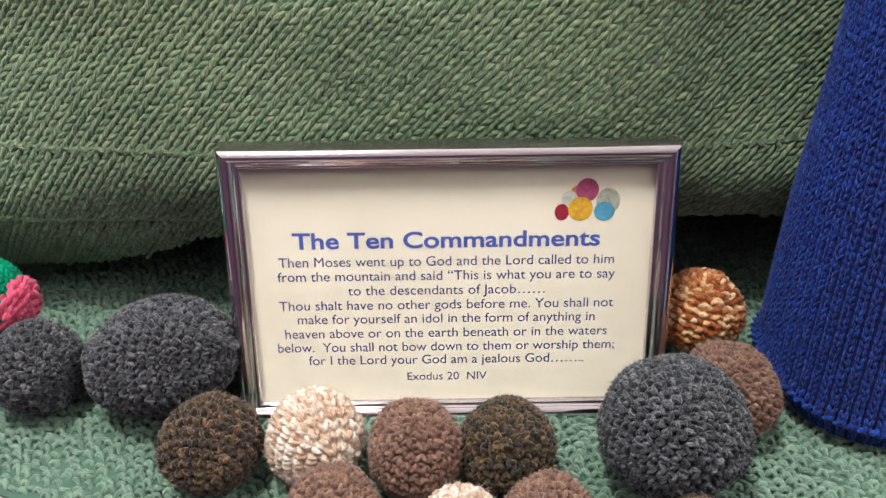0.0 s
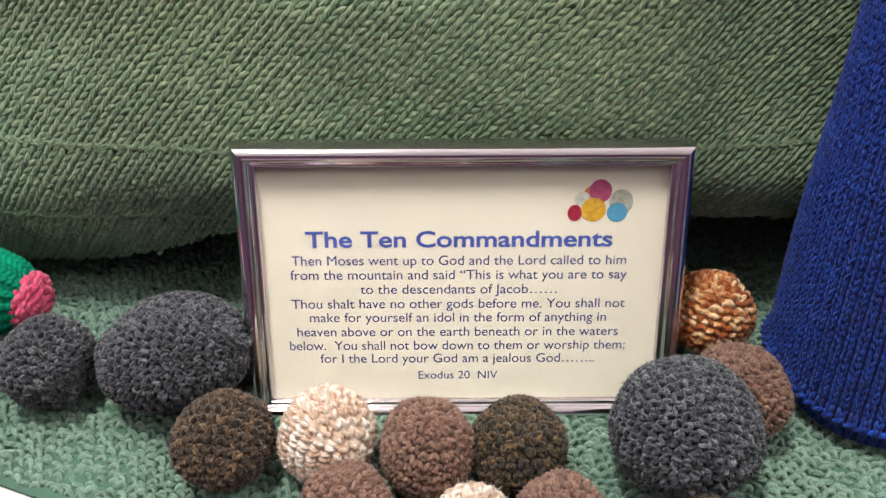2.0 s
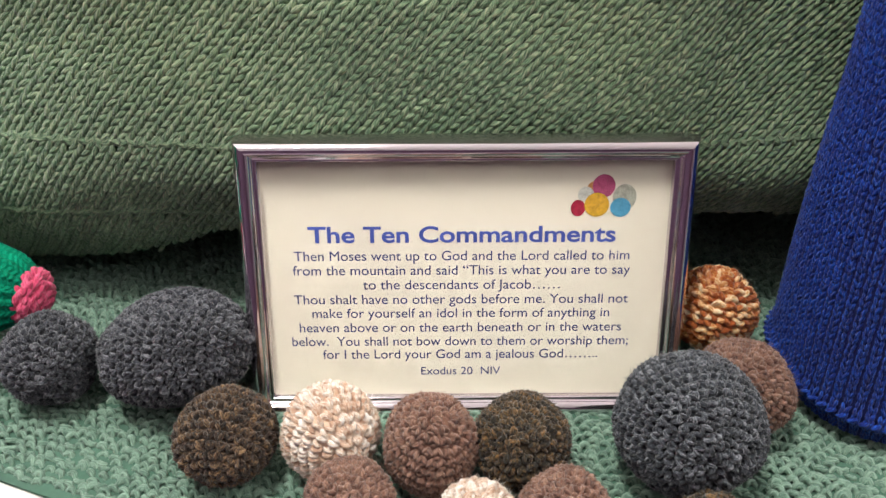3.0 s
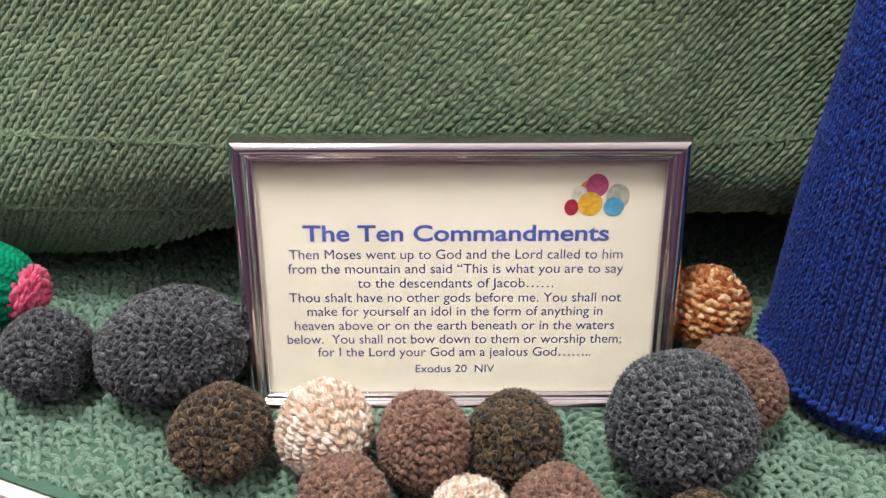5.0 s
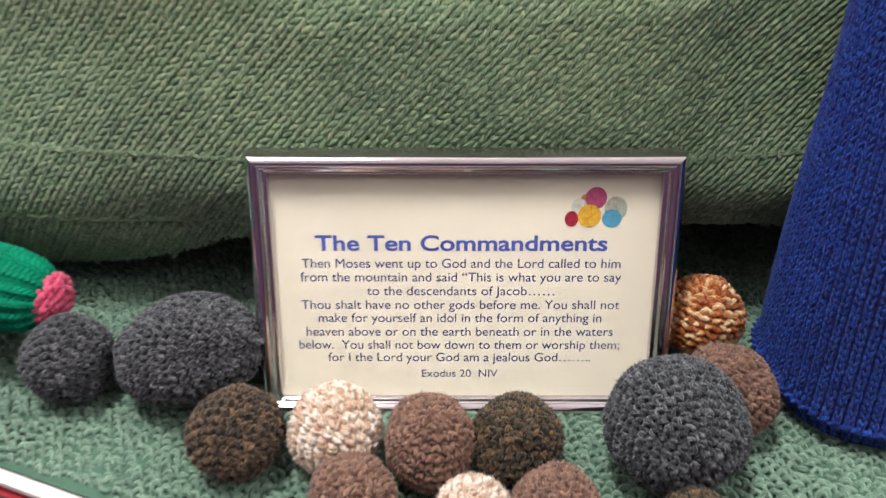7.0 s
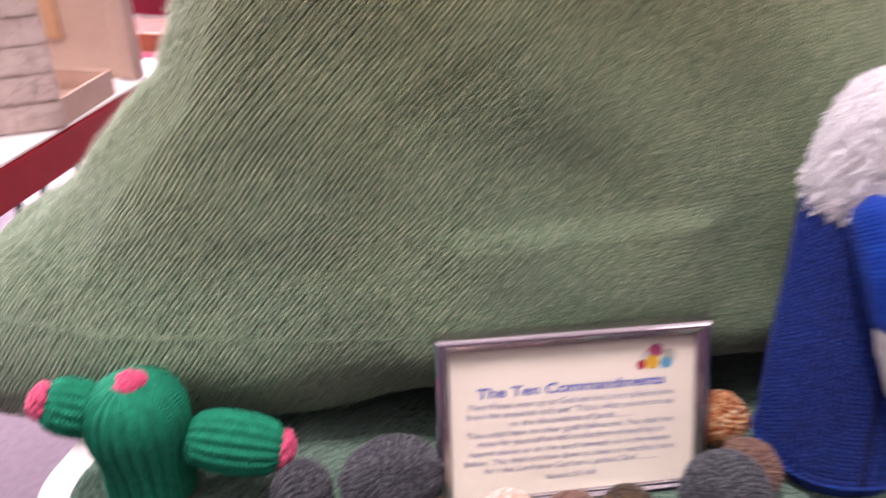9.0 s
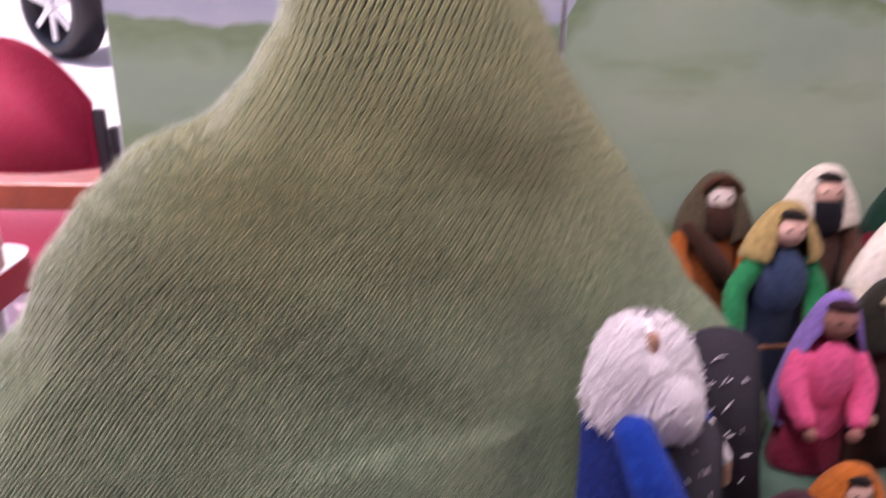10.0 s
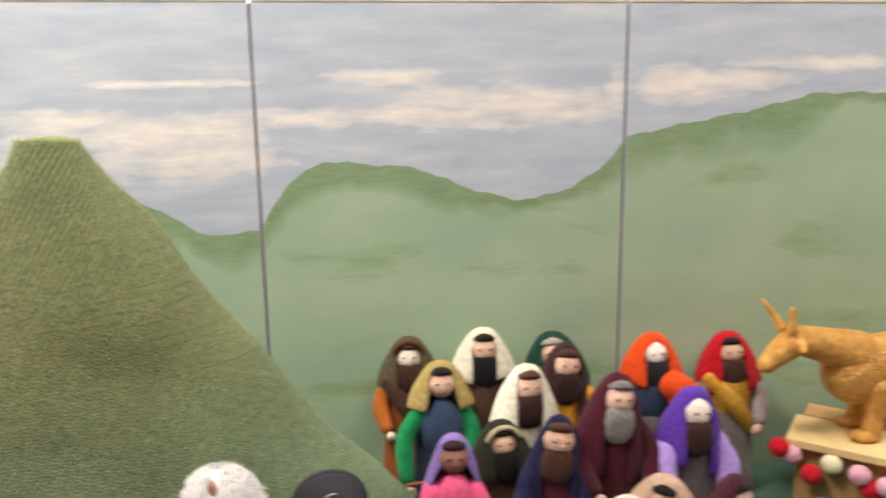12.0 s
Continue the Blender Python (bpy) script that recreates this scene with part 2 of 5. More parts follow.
def loops_mesh(name, centre, along, normal, length, width, height, seg=8, point=0.22):
    """Many short strands of yarn, each a low leaf-shaped mound: (n,3) centres, directions and normals, (n,) sizes."""
    n = len(centre)
    along = unit(along)
    side = unit(np.cross(normal, along))
    normal = unit(np.cross(along, side))
    a = np.arange(seg) / seg * 2 * np.pi
    ring = []
    for r, h in ((1.0, -0.35), (0.80, 0.58)):
        ring += [(r * math.cos(t), r * math.sin(t) * (1 - point * math.cos(t) ** 2), h - 0.18 * math.cos(t) ** 2) for t in a]
    ring.append((0, 0, 1.0))
    prof = np.array(ring)
    v = (centre[:, None] + along[:, None] * (prof[None, :, 0, None] * (length / 2)[:, None, None])
         + side[:, None] * (prof[None, :, 1, None] * (width / 2)[:, None, None])
         + normal[:, None] * (prof[None, :, 2, None] * height[:, None, None]))
    uv = np.tile(prof[:, :2] * 0.5 + 0.5, (n, 1))
    f = []
    for k in range(seg):
        q = (k + 1) % seg
        f += [(k, q, seg + q), (k, seg + q, seg + k), (seg + k, seg + q, 2 * seg)]
    f = np.array(f)
    faces = (f[None] + (np.arange(n) * len(prof))[:, None, None]).reshape(-1, 3)
    return arrays_mesh(name, v.reshape(-1, 3), faces, uv)


def tubes_mesh(name, paths, normal, radius, seg=6):
    """Many short bent strands of yarn: (n, k, 3) paths, (n, 3) normals, (n,) radii; the ends are drawn in."""
    n, k = paths.shape[:2]
    t = unit(np.gradient(paths, axis=1))
    side = unit(np.cross(np.repeat(normal[:, None], k, 1), t))
    nr = np.cross(t, side)
    a = np.arange(seg) / seg * 2 * np.pi
    taper = np.array([0.35] + [1.0] * (k - 2) + [0.35])
    r = (radius[:, None] * taper[None])[:, :, None, None]
    v = paths[:, :, None] + r * (np.cos(a)[None, None, :, None] * side[:, :, None] + np.sin(a)[None, None, :, None] * nr[:, :, None])
    uv = np.stack(np.broadcast_arrays(np.linspace(0, 1, k)[:, None], (np.abs(np.arange(seg) / seg - 0.5) * 2)[None]), -1).reshape(-1, 2)
    f = []
    for i in range(k - 1):
        for j in range(seg):
            q = (j + 1) % seg
            f.append((i * seg + j, i * seg + q, (i + 1) * seg + q, (i + 1) * seg + j))
    faces = (np.array(f)[None] + (np.arange(n) * k * seg)[:, None, None]).reshape(-1, 4)
    return arrays_mesh(name, v.reshape(-1, 3), faces, np.tile(uv, (n, 1)))


def fibres_mesh(name, root, out, g, short, long_, wide=0.00005, stray=0.7):
    """Loose bent fibres that stand off a woollen surface."""
    n = len(root)
    d = unit(out + g.normal(0, stray, (n, 3)))
    ln = g.uniform(short, long_, n)[:, None]
    s = unit(np.cross(d, g.normal(0, 1, (n, 3)))) * wide
    p1, p2 = root + d * ln * 0.55, root + d * ln * 0.55 + unit(d + g.normal(0, 0.6, (n, 3))) * ln * 0.45
    v = np.stack([root - s, root + s, p1 + s, p1 - s, p2 + s * 0.4, p2 - s * 0.4], 1)
    f = (np.arange(n)[:, None, None] * 6 + np.array([[0, 1, 2, 3], [3, 2, 4, 5]])[None]).reshape(-1, 4)
    uv = np.tile(np.array([[0, 0.4], [0, 0.6], [0.5, 0.6], [0.5, 0.4], [1, 0.6], [1, 0.4]]), (n, 1))
    return arrays_mesh(name, v.reshape(-1, 3), f, uv, False)


def stocking_stitch(name, surface, p, q, turn, wale, row, rng, size=1.0, jitter=0.06, tall=0.52, splay=24, apart=0.24, plump=0.52, long_=1.62, wander=7):
    """V stitches at the places (p, q) of a surface; turn: the angle from p to the line of the V's, per place."""
    out = []
    e = 0.0015
    for sgn in (-1, 1):
        ca, sa = np.cos(turn), np.sin(turn)
        pp = p + sgn * apart * wale * sa + rng.normal(0, jitter * 0.25 * wale, len(p))
        qq = q - sgn * apart * wale * ca + rng.normal(0, jitter * 0.25 * wale, len(p))
        c = surface(pp, qq)
        tp, tq = surface(pp + e, qq) - c, surface(pp, qq + e) - c
        nrm = unit(np.cross(tp, tq))
        ang = turn - sgn * np.radians(splay + rng.normal(0, wander, len(p)))
        along = np.cos(ang)[:, None] * unit(tp) + np.sin(ang)[:, None] * unit(tq)
        s = size * (1 + rng.normal(0, jitter, len(p)))
        out.append((c, along, nrm, row * long_ * s, wale * plump * s, wale * tall * 0.62 * s))
    c, al, nr, ln, wd, ht = (np.concatenate(x) for x in zip(*out))
    return loops_mesh(name, c, al, nr, ln, wd, ht)


# ---- the room ----
def tab_box(name, a0, a1, b0, b1, z0, z1, mat, label, category, kind="structure", bevel=0.0):
    bm = box(a1 - a0, b1 - b0, z1 - z0, bevel)
    ob = part(name, bm, mat)
    ob.matrix_world = tab_pose((a0 + a1) / 2, (b0 + b1) / 2, z0)
    return tagged(ob, label, category, "", kind)


M["carpet"] = plain("lilac_grey_carpet", lc(150, 132, 142), 0.95, vary=0.15, scale=60, relief=0.5)
M["wall"] = plain("mauve_wall_paint", lc(120, 100, 114), 0.8, vary=0.03, scale=6)
# invented plum of an unseen wall, to darken the chrome's reflection and the fill
M["plum"] = plain("plum_reflection_wall", lc(72, 48, 68), 0.8, vary=0.05, scale=6)
M["ceiling"] = plain("white_ceiling_paint", lc(238, 236, 230), 0.85, vary=0.02, scale=6)
M["brickwall"] = plain("red_brick_wall", lc(176, 96, 70), 0.85, vary=0.2, scale=8, relief=0.3)
M["wood"] = plain("brown_varnished_wood", lc(132, 62, 34), 0.35, vary=0.25, scale=14)
tab_box("floor", -3.2, 3.2, -2.6, 2.5, FLOOR - 0.1, FLOOR, M["carpet"], "lilac-grey carpeted floor", "floor")
tab_box("ceiling", -3.2, 3.2, -2.6, 2.5, 1.87, 1.97, M["ceiling"], "white painted ceiling", "ceiling")
tab_box("wall_south", -3.3, 3.3, -2.7, -2.6, FLOOR, 1.87, M["plum"], "unseen dark plum wall, for the chrome moulding to reflect", "wall")
# the opening in this unseen wall is added for the side fill
for nm, b0, b1, z0, z1 in (("wall_west_below", -2.6, 2.5, FLOOR, -0.4), ("wall_west_above", -2.6, 2.5, 1.3, 1.87), ("wall_west_near", -2.6, -1.25, -0.4, 1.3), ("wall_west_far", 1.45, 2.5, -0.4, 1.3)):
    tab_box(nm, -3.3, -3.2, b0, b1, z0, z1, M["wall"], "mauve-grey painted wall round an unseen, added side opening", "wall")
tab_box("wall_east", 3.2, 3.3, -2.6, 2.5, FLOOR, 1.87, M["wall"], "mauve-grey painted wall", "wall")
SILL = -0.325
tab_box("wall_north", 0.45, 3.3, 2.4, 2.5, FLOOR, 1.87, M["brickwall"], "orange-red brick wall beside the window", "wall")
tab_box("wall_north_below", -3.3, 0.45, 2.4, 2.5, FLOOR, SILL - 0.10, M["wall"], "mauve-grey wall under the window", "wall")
tab_box("wall_north_above", -3.3, 0.45, 2.4, 2.5, 1.5, 1.87, M["wall"], "mauve-grey wall above the window", "wall")
tab_box("window_sill", -3.2, 0.45, 2.28, 2.5, SILL - 0.10, SILL, M["wood"], "brown varnished wooden window sill", "window sill", bevel=0.008)
for k, a in enumerate((-3.16, -1.75, 0.41)):
    tab_box("window_post", a - 0.04, a + 0.04, 2.4, 2.47, SILL, 1.5, M["wood"], "brown wooden window post", "window frame")
M["asphalt"] = plain("pale_paving", lc(206, 202, 198), 0.9, vary=0.1, scale=3)
tab_box("ground", -40, 40, -40, 60, FLOOR - 0.25, FLOOR - 0.12, M["asphalt"], "pale sunlit paving outside", "ground")
tab_box("forecourt", -12, 6, 2.62, 30, FLOOR - 0.12, -0.30, M["asphalt"], "raised pale paving outside the window", "pavement")


# ---- tables ----
def table(name, m, w, d, label):
    """A white laminate table with a thick red edge, rounded corners and steel legs."""
    top = empty(name, m, label, "table")

    def slab(w, d, r, z0, z1):
        bm = bmesh.new()
        pts = []
        for cx, cy, a0 in ((w / 2 - r, d / 2 - r, 0), (-w / 2 + r, d / 2 - r, 90), (-w / 2 + r, -d / 2 + r, 180), (w / 2 - r, -d / 2 + r, 270)):
            pts += [(cx + r * math.cos(radians(a0 + 90 * i / 10)), cy + r * math.sin(radians(a0 + 90 * i / 10))) for i in range(11)]
        lo = [bm.verts.new((x, y, z0)) for x, y in pts]
        f = bm.faces.new(lo)
        up = bmesh.ops.extrude_face_region(bm, geom=[f])
        bmesh.ops.translate(bm, verts=[v for v in up["geom"] if isinstance(v, bmesh.types.BMVert)], vec=(0, 0, z1 - z0))
        bmesh.ops.recalc_face_normals(bm, faces=bm.faces[:])
        return bm

    bm = slab(w - 0.004, d - 0.004, 0.05, -0.003, 0)
    part("tabletop", bm, M["white"], top)
    bm = slab(w, d, 0.052, -0.054, -0.003)
    bmesh.ops.bevel(bm, geom=[e for e in bm.edges if abs(e.verts[0].co.z - e.verts[1].co.z) < 1e-5], offset=0.003, segments=2, affect="EDGES")
    part("edging", bm, M["red_edge"], top, "thick red plastic edging")
    for x in (-1, 1):
        for y in (-1, 1):
            bm = bmesh.new()
            bmesh.ops.create_cone(bm, cap_ends=True, segments=16, radius1=0.014, radius2=0.014, depth=-FLOOR - 0.03)
            bmesh.ops.translate(bm, verts=bm.verts, vec=(x * (w / 2 - 0.06), y * (d / 2 - 0.06), (FLOOR - 0.03) / 2))
            part("leg", smooth(bm), M["steel"], top)
    return top


M["steel"] = plain("grey_steel", (0.35, 0.35, 0.36), 0.35, 1.0, vary=0.05)
W1, D1 = 2.0, 0.68
table("display_table", tab_pose(-0.349, -0.070, -0.0065, 0, 0, -5) @ Matrix.Translation((W1 / 2, D1 / 2, 0)), W1, D1, "white laminate table with a thick red edge and rounded corners")
table("side_table", tab_pose(-0.615 - 0.7, 0.82 - 0.33, 0.03, 0, 0, -2.7), 1.4, 0.66, "white laminate table with a red edge, beside the display")


# ---- the painted backdrop ----
BB, TOPZ = 0.486, 0.732
FOLDS = (-0.339, 0.167, 0.701, 1.235, 1.65)
SKYLINE = ((-0.34, 0.42), (-0.27, 0.415), (-0.21, 0.408), (-0.12, 0.42), (-0.02, 0.47), (0.05, 0.44), (0.085, 0.412), (0.167, 0.418), (0.185, 0.455), (0.21, 0.485),
           (0.255, 0.515), (0.39, 0.503), (0.47, 0.47), (0.53, 0.453), (0.565, 0.453), (0.62, 0.468), (0.665, 0.495), (0.705, 0.542), (0.78, 0.557), (0.9, 0.578), (1.0, 0.602), (1.3, 0.6), (1.65, 0.56))


def skyline(a):
    x, z = zip(*SKYLINE)
    return float(np.interp(a, x, z)) + 0.0015 * math.sin(a * 90) + 0.001 * math.sin(a * 217 + 1)


def sky_paint():
    n = Nodes("painted_sky")
    at = n.coords("Object")
    sep = n.node("SeparateXYZ")
    n.put(sep.inputs[0], at)
    brush = n.noise(7, 5, n.mapped((1, 1, 5), at), 0.6)
    streak = n.noise(18, 4, n.mapped((1, 1, 4.5), at), 0.6)
    edge = n.noise(11, 4, n.mapped((1, 1, 2.0), at), 0.55)
    base = n.ramp(brush, (0.3, lc(170, 182, 200)), (0.5, lc(184, 194, 208)), (0.72, lc(203, 209, 216)))
    cloud = None
    # long low clouds: centre along, height, half length, half height
    for a, z, la, lz in ((0.0, 0.553, 0.17, 0.026), (0.08, 0.524, 0.11, 0.026), (-0.09, 0.573, 0.09, 0.016), (0.07, 0.624, 0.12, 0.005), (-0.27, 0.463, 0.10, 0.015), (-0.22, 0.519, 0.06, 0.005), (-0.29, 0.60, 0.07, 0.018),
                         (0.25, 0.575, 0.08, 0.013), (0.40, 0.579, 0.15, 0.013), (0.52, 0.590, 0.15, 0.026), (0.63, 0.576, 0.07, 0.012), (0.686, 0.605, 0.018, 0.026), (0.34, 0.632, 0.07, 0.009),
                         (0.79, 0.615, 0.08, 0.022), (0.88, 0.624, 0.09, 0.012), (1.0, 0.645, 0.12, 0.010), (1.4, 0.66, 0.2, 0.02)):
        dx = n.math("MULTIPLY", n.math("SUBTRACT", sep.outputs[0], a), 0.72 / la)
        dz = n.math("MULTIPLY", n.math("SUBTRACT", sep.outputs[2], z), 0.62 / lz)
        d = n.math("SUBTRACT", 1.0, n.math("SQRT", n.math("ADD", n.math("MULTIPLY", dx, dx), n.math("MULTIPLY", dz, dz))))
        d = n.math("MAXIMUM", d, -1.5)
        cloud = d if cloud is None else n.math("MAXIMUM", cloud, d)
    amount = n.math("ADD", n.math("MULTIPLY", n.math("SUBTRACT", cloud, 0.12), 0.85), n.math("ADD", n.math("MULTIPLY", n.math("SUBTRACT", edge, 0.5), 1.5), n.math("MULTIPLY", n.math("SUBTRACT", streak, 0.5), 0.75)))
    mask = n.ramp(amount, (-0.10, (0, 0, 0)), (0.18, (0.42, 0.42, 0.42)), (0.60, (0.95, 0.95, 0.95)))
    white = n.ramp(streak, (0.3, lc(222, 217, 215)), (0.7, lc(242, 237, 232)))
    n.set(Base_Color=n.mix(mask, base, white), Roughness=0.75)
    n.put(n.bsdf.inputs["Normal"], n.bump(streak, 0.08, 0.001))
    return n.mat


def hill_paint():
    n = Nodes("painted_hills")
    at = n.coords("Object")
    below = n.node("SeparateXYZ")
    n.put(below.inputs[0], n.coords("UV"))
    wash = n.noise(4, 4, n.mapped((1, 1, 2.0), at), 0.55)
    patch = n.noise(4.2, 3, n.mapped((1, 1, 3.6), at), 0.5)
    bristle = n.noise(30, 3, n.mapped((1, 1, 5), at), 0.6)
    col = n.ramp(wash, (0.3, lc(152, 178, 156)), (0.5, lc(162, 186, 158)), (0.72, lc(174, 194, 168)))
    dark = n.ramp(n.math("ADD", patch, n.math("MULTIPLY", n.math("SUBTRACT", bristle, 0.5), 0.16)), (0.56, (0, 0, 0)), (0.70, (1, 1, 1)))
    col = n.mix(n.math("MULTIPLY", dark, 0.8), col, lc(132, 158, 112))
    # darker brushwork along the ridge, of uneven depth
    deep = n.math("ADD", 0.018, n.math("MULTIPLY", n.math("MAXIMUM", n.math("SUBTRACT", n.noise(5, 3, at), 0.40), 0.0), 0.30))
    ridge = n.math("SUBTRACT", 1.0, n.math("DIVIDE", n.math("ADD", below.outputs[1], n.math("MULTIPLY", n.math("SUBTRACT", n.noise(45, 3, at), 0.5), 0.016)), deep))
    ridge = n.ramp(ridge, (0.0, (0, 0, 0)), (0.62, (1, 1, 1)))
    col = n.mix(n.math("MULTIPLY", ridge, 0.68), col, n.ramp(bristle, (0.35, lc(104, 130, 88)), (0.65, lc(124, 150, 106))))
    n.set(Base_Color=col, Roughness=0.75)
    n.put(n.bsdf.inputs["Normal"], n.bump(n.noise(60, 3, n.mapped((1, 1, 4), at)), 0.12, 0.001))
    return n.mat


M["sky_paint"], M["hill_paint"] = sky_paint(), hill_paint()
M["board"] = plain("board_edge", lc(214, 204, 190), 0.8)
backdrop = empty("painted_backdrop", tab_pose(0, BB, 0), "folding painted backdrop of green hills under a cloudy blue-grey sky", "backdrop", "", "structure")
for a0, a1 in zip(FOLDS, FOLDS[1:]):
    bm = box(a1 - a0 - 0.0036, 0.006, TOPZ, 0.001, ((a0 + a1) / 2, 0.003, 0))
    panel = part("panel", bm, M["sky_paint"], backdrop)
    part("top_edge", box(a1 - a0 - 0.005, 0.008, 0.006, 0.001, ((a0 + a1) / 2, 0.003, TOPZ)), M["board"], panel, "pale bare board edge")
    n = 60
    aa = a0 + 0.003 + (a1 - a0 - 0.006) * np.arange(n + 1) / n
    top = np.array([skyline(a) for a in aa])
    drop = np.array([0.0, 0.02, 0.06, 0.12, 0.25, 1.0])
    low = np.minimum(drop[None, :], (top - 0.001)[:, None])
    v = np.stack([np.repeat(aa[:, None], 6, 1), np.full((n + 1, 6), -0.0006), top[:, None] - low], -1)
    me = arrays_mesh("painted_hill", v.reshape(-1, 3), grid_faces(n + 1, 6)[:, ::-1], np.stack([np.repeat(aa[:, None], 6, 1), low], -1).reshape(-1, 2))
    me.materials.append(M["hill_paint"])
    new("painted_hill", me).parent = panel

M["hinge"] = plain("dark_hinge_cloth", lc(112, 94, 92), 0.85, vary=0.45, scale=14)
for a in FOLDS[1:-1]:
    part("hinge", box(0.0032, 0.004, TOPZ - 0.004, 0, (a, 0.0036, 0.002)), M["hinge"], backdrop, "dark cloth hinge between two panels")
# ---- the knitted mountain ----
LEVELS = (-0.005, 0.033, 0.07, 0.10, 0.118, 0.130, 0.159, 0.173, 0.201, 0.222, 0.260, 0.291, 0.317, 0.334, 0.354, 0.3605, 0.372, 0.401, 0.432, 0.459, 0.490, 0.517, 0.540, 0.556, 0.563)
LEFT = (-0.428, -0.426, -0.412, -0.388, -0.352, -0.336, -0.310, -0.302, -0.272, -0.252, -0.238, -0.217, -0.199, -0.177, -0.154, -0.120, -0.099, -0.0745, -0.050, -0.043, -0.028, -0.008, 0.010, 0.016, 0.021)
RIGHT = (0.48, 0.465, 0.443, 0.420, 0.405, 0.396, 0.370, 0.356, 0.327, 0.312, 0.285, 0.264, 0.247, 0.235, 0.220, 0.214, 0.205, 0.183, 0.167, 0.153, 0.130, 0.103, 0.087, 0.078, 0.071)
FRONT = (0.095, 0.064, 0.053, 0.062, 0.067, 0.071, 0.079, 0.083, 0.088, 0.091, 0.098, 0.103, 0.110, 0.114, 0.119, 0.120, 0.123, 0.131, 0.142, 0.154, 0.170, 0.184, 0.196, 0.205, 0.212)
MID = (0.22, 0.215, 0.21, 0.205, 0.204, 0.20, 0.20, 0.20, 0.20, 0.20, 0.20, 0.20, 0.205, 0.205, 0.205, 0.205, 0.205, 0.21, 0.213, 0.216, 0.22, 0.222, 0.225, 0.225, 0.225)
NZ, NA = 420, 260
ZS = np.linspace(LEVELS[0], LEVELS[-1], NZ)


def soft(vals, width):
    v = np.interp(ZS, LEVELS, vals)
    k = np.hanning(width)
    k /= k.sum()
    return np.convolve(np.pad(v, width // 2, mode="edge"), k, mode="valid")


yf, yc = soft(FRONT, 33), soft(MID, 101)
xl, xr = soft(LEFT, 131), soft(RIGHT, 91)
near_l, near_r = soft(LEFT, 21) - xl, soft(RIGHT, 21) - xr
ang = np.linspace(radians(-30), radians(210), NA)[None, :]
cx, hx = (xl + xr) / 2, (xr - xl) / 2
cosv, sinv = -np.cos(ang), np.sin(ang)
SX = cx[:, None] + hx[:, None] * np.sign(cosv) * np.abs(cosv) ** 0.9
front = (yc - yf)[:, None] * np.sign(sinv) * np.abs(sinv) ** np.where(cosv > 0, 1.5, 0.74 - 0.34 * np.clip((0.12 - ZS[:, None]) / 0.08, 0, 1))
SY = yc[:, None] - np.where(sinv > 0, front, front * 1.2)
SZ = np.repeat(ZS[:, None], NA, 1)
SX = SX + np.where(cosv < 0, near_l[:, None], near_r[:, None]) * np.abs(cosv) ** 7
SX = SX + np.where(cosv < 0, 1.0, 0.35) * np.abs(cosv) ** 3 * (0.0012 * np.sin(SZ * 83 + 0.5) + 0.001 * np.sin(SZ * 171 + 2)) * np.clip(SZ / 0.08, 0, 1) * np.clip((0.54 - SZ) / 0.06, 0, 1)


def step(v):
    v = np.clip(v, 0, 1)
    return v * v * (3 - 2 * v)


def lumps(x, z):
    """How far the stuffing pushes the knitting out: uneven swellings, a ledge and a slanting fold."""
    soft_ = (0.0024 * np.sin(x * 21 + 1.3 + 3 * np.sin(z * 9)) * np.sin(z * 19 + 0.6 + 2 * np.sin(x * 7))
             + 0.0022 * np.sin(x * 47 + z * 23) * np.sin(z * 41 - x * 13 + 1))
    ledge = 0.0062 * step((0.157 + 0.05 * x - z) / 0.016) * step((z - 0.055) / 0.085) * step((x + 0.09) / 0.03) * step((0.12 - x) / 0.04)
    across, along = -0.507 * (x + 0.1015) + 0.862 * (z - 0.212), 0.862 * (x + 0.1015) + 0.507 * (z - 0.212)
    fold = 0.0036 * step(across / 0.022) * np.exp(-np.maximum(across, 0) / 0.035) * step((along + 0.03) / 0.04) * step((0.12 - along) / 0.05)
    low = -0.006 * np.exp(-((x + 0.17) / 0.05) ** 2 - ((z - 0.13) / 0.02) ** 2)
    return soft_ + ledge + fold + low


SY = SY - lumps(SX, SZ) * np.clip(sinv, 0, 1) * np.clip((SZ + 0.02) / 0.08, 0, 1)
# along its left shoulder the knitting turns away over a crease
crease = np.interp(SZ, (0.10, 0.155, 0.181, 0.214, 0.26, 0.315), (-0.31, -0.28, -0.258, -0.226, -0.208, -0.186))
SY = SY + np.minimum(1.5 * np.maximum(crease - SX, 0), 0.045) * np.clip(sinv, 0, 1) * step((SZ - 0.10) / 0.05) * step((0.34 - SZ) / 0.05)


def hem(x):
    """The height of the knitting's lower edge, which lifts off the cloth towards the middle."""
    return np.interp(x, (-0.26, -0.207, -0.165, -0.131, -0.105, -0.05, 0.12, 0.16, 0.25, 0.34), (-0.01, 0.007, 0.016, 0.029, 0.041, 0.050, 0.051, 0.047, 0.02, -0.01))


GRID = np.stack([SX, SY, SZ], -1)
seg = np.linalg.norm(np.diff(GRID, axis=1), axis=2)
ARC = np.concatenate([np.zeros((NZ, 1)), np.cumsum(seg, 1)], 1)
mid_i = np.argmin(np.abs(SX - 0.03), axis=1)
ARC -= ARC[np.arange(NZ), mid_i][:, None]
up = np.linalg.norm(np.diff(GRID[np.arange(NZ), mid_i], axis=0), axis=1)
TALL = np.concatenate([[0], np.cumsum(up)])
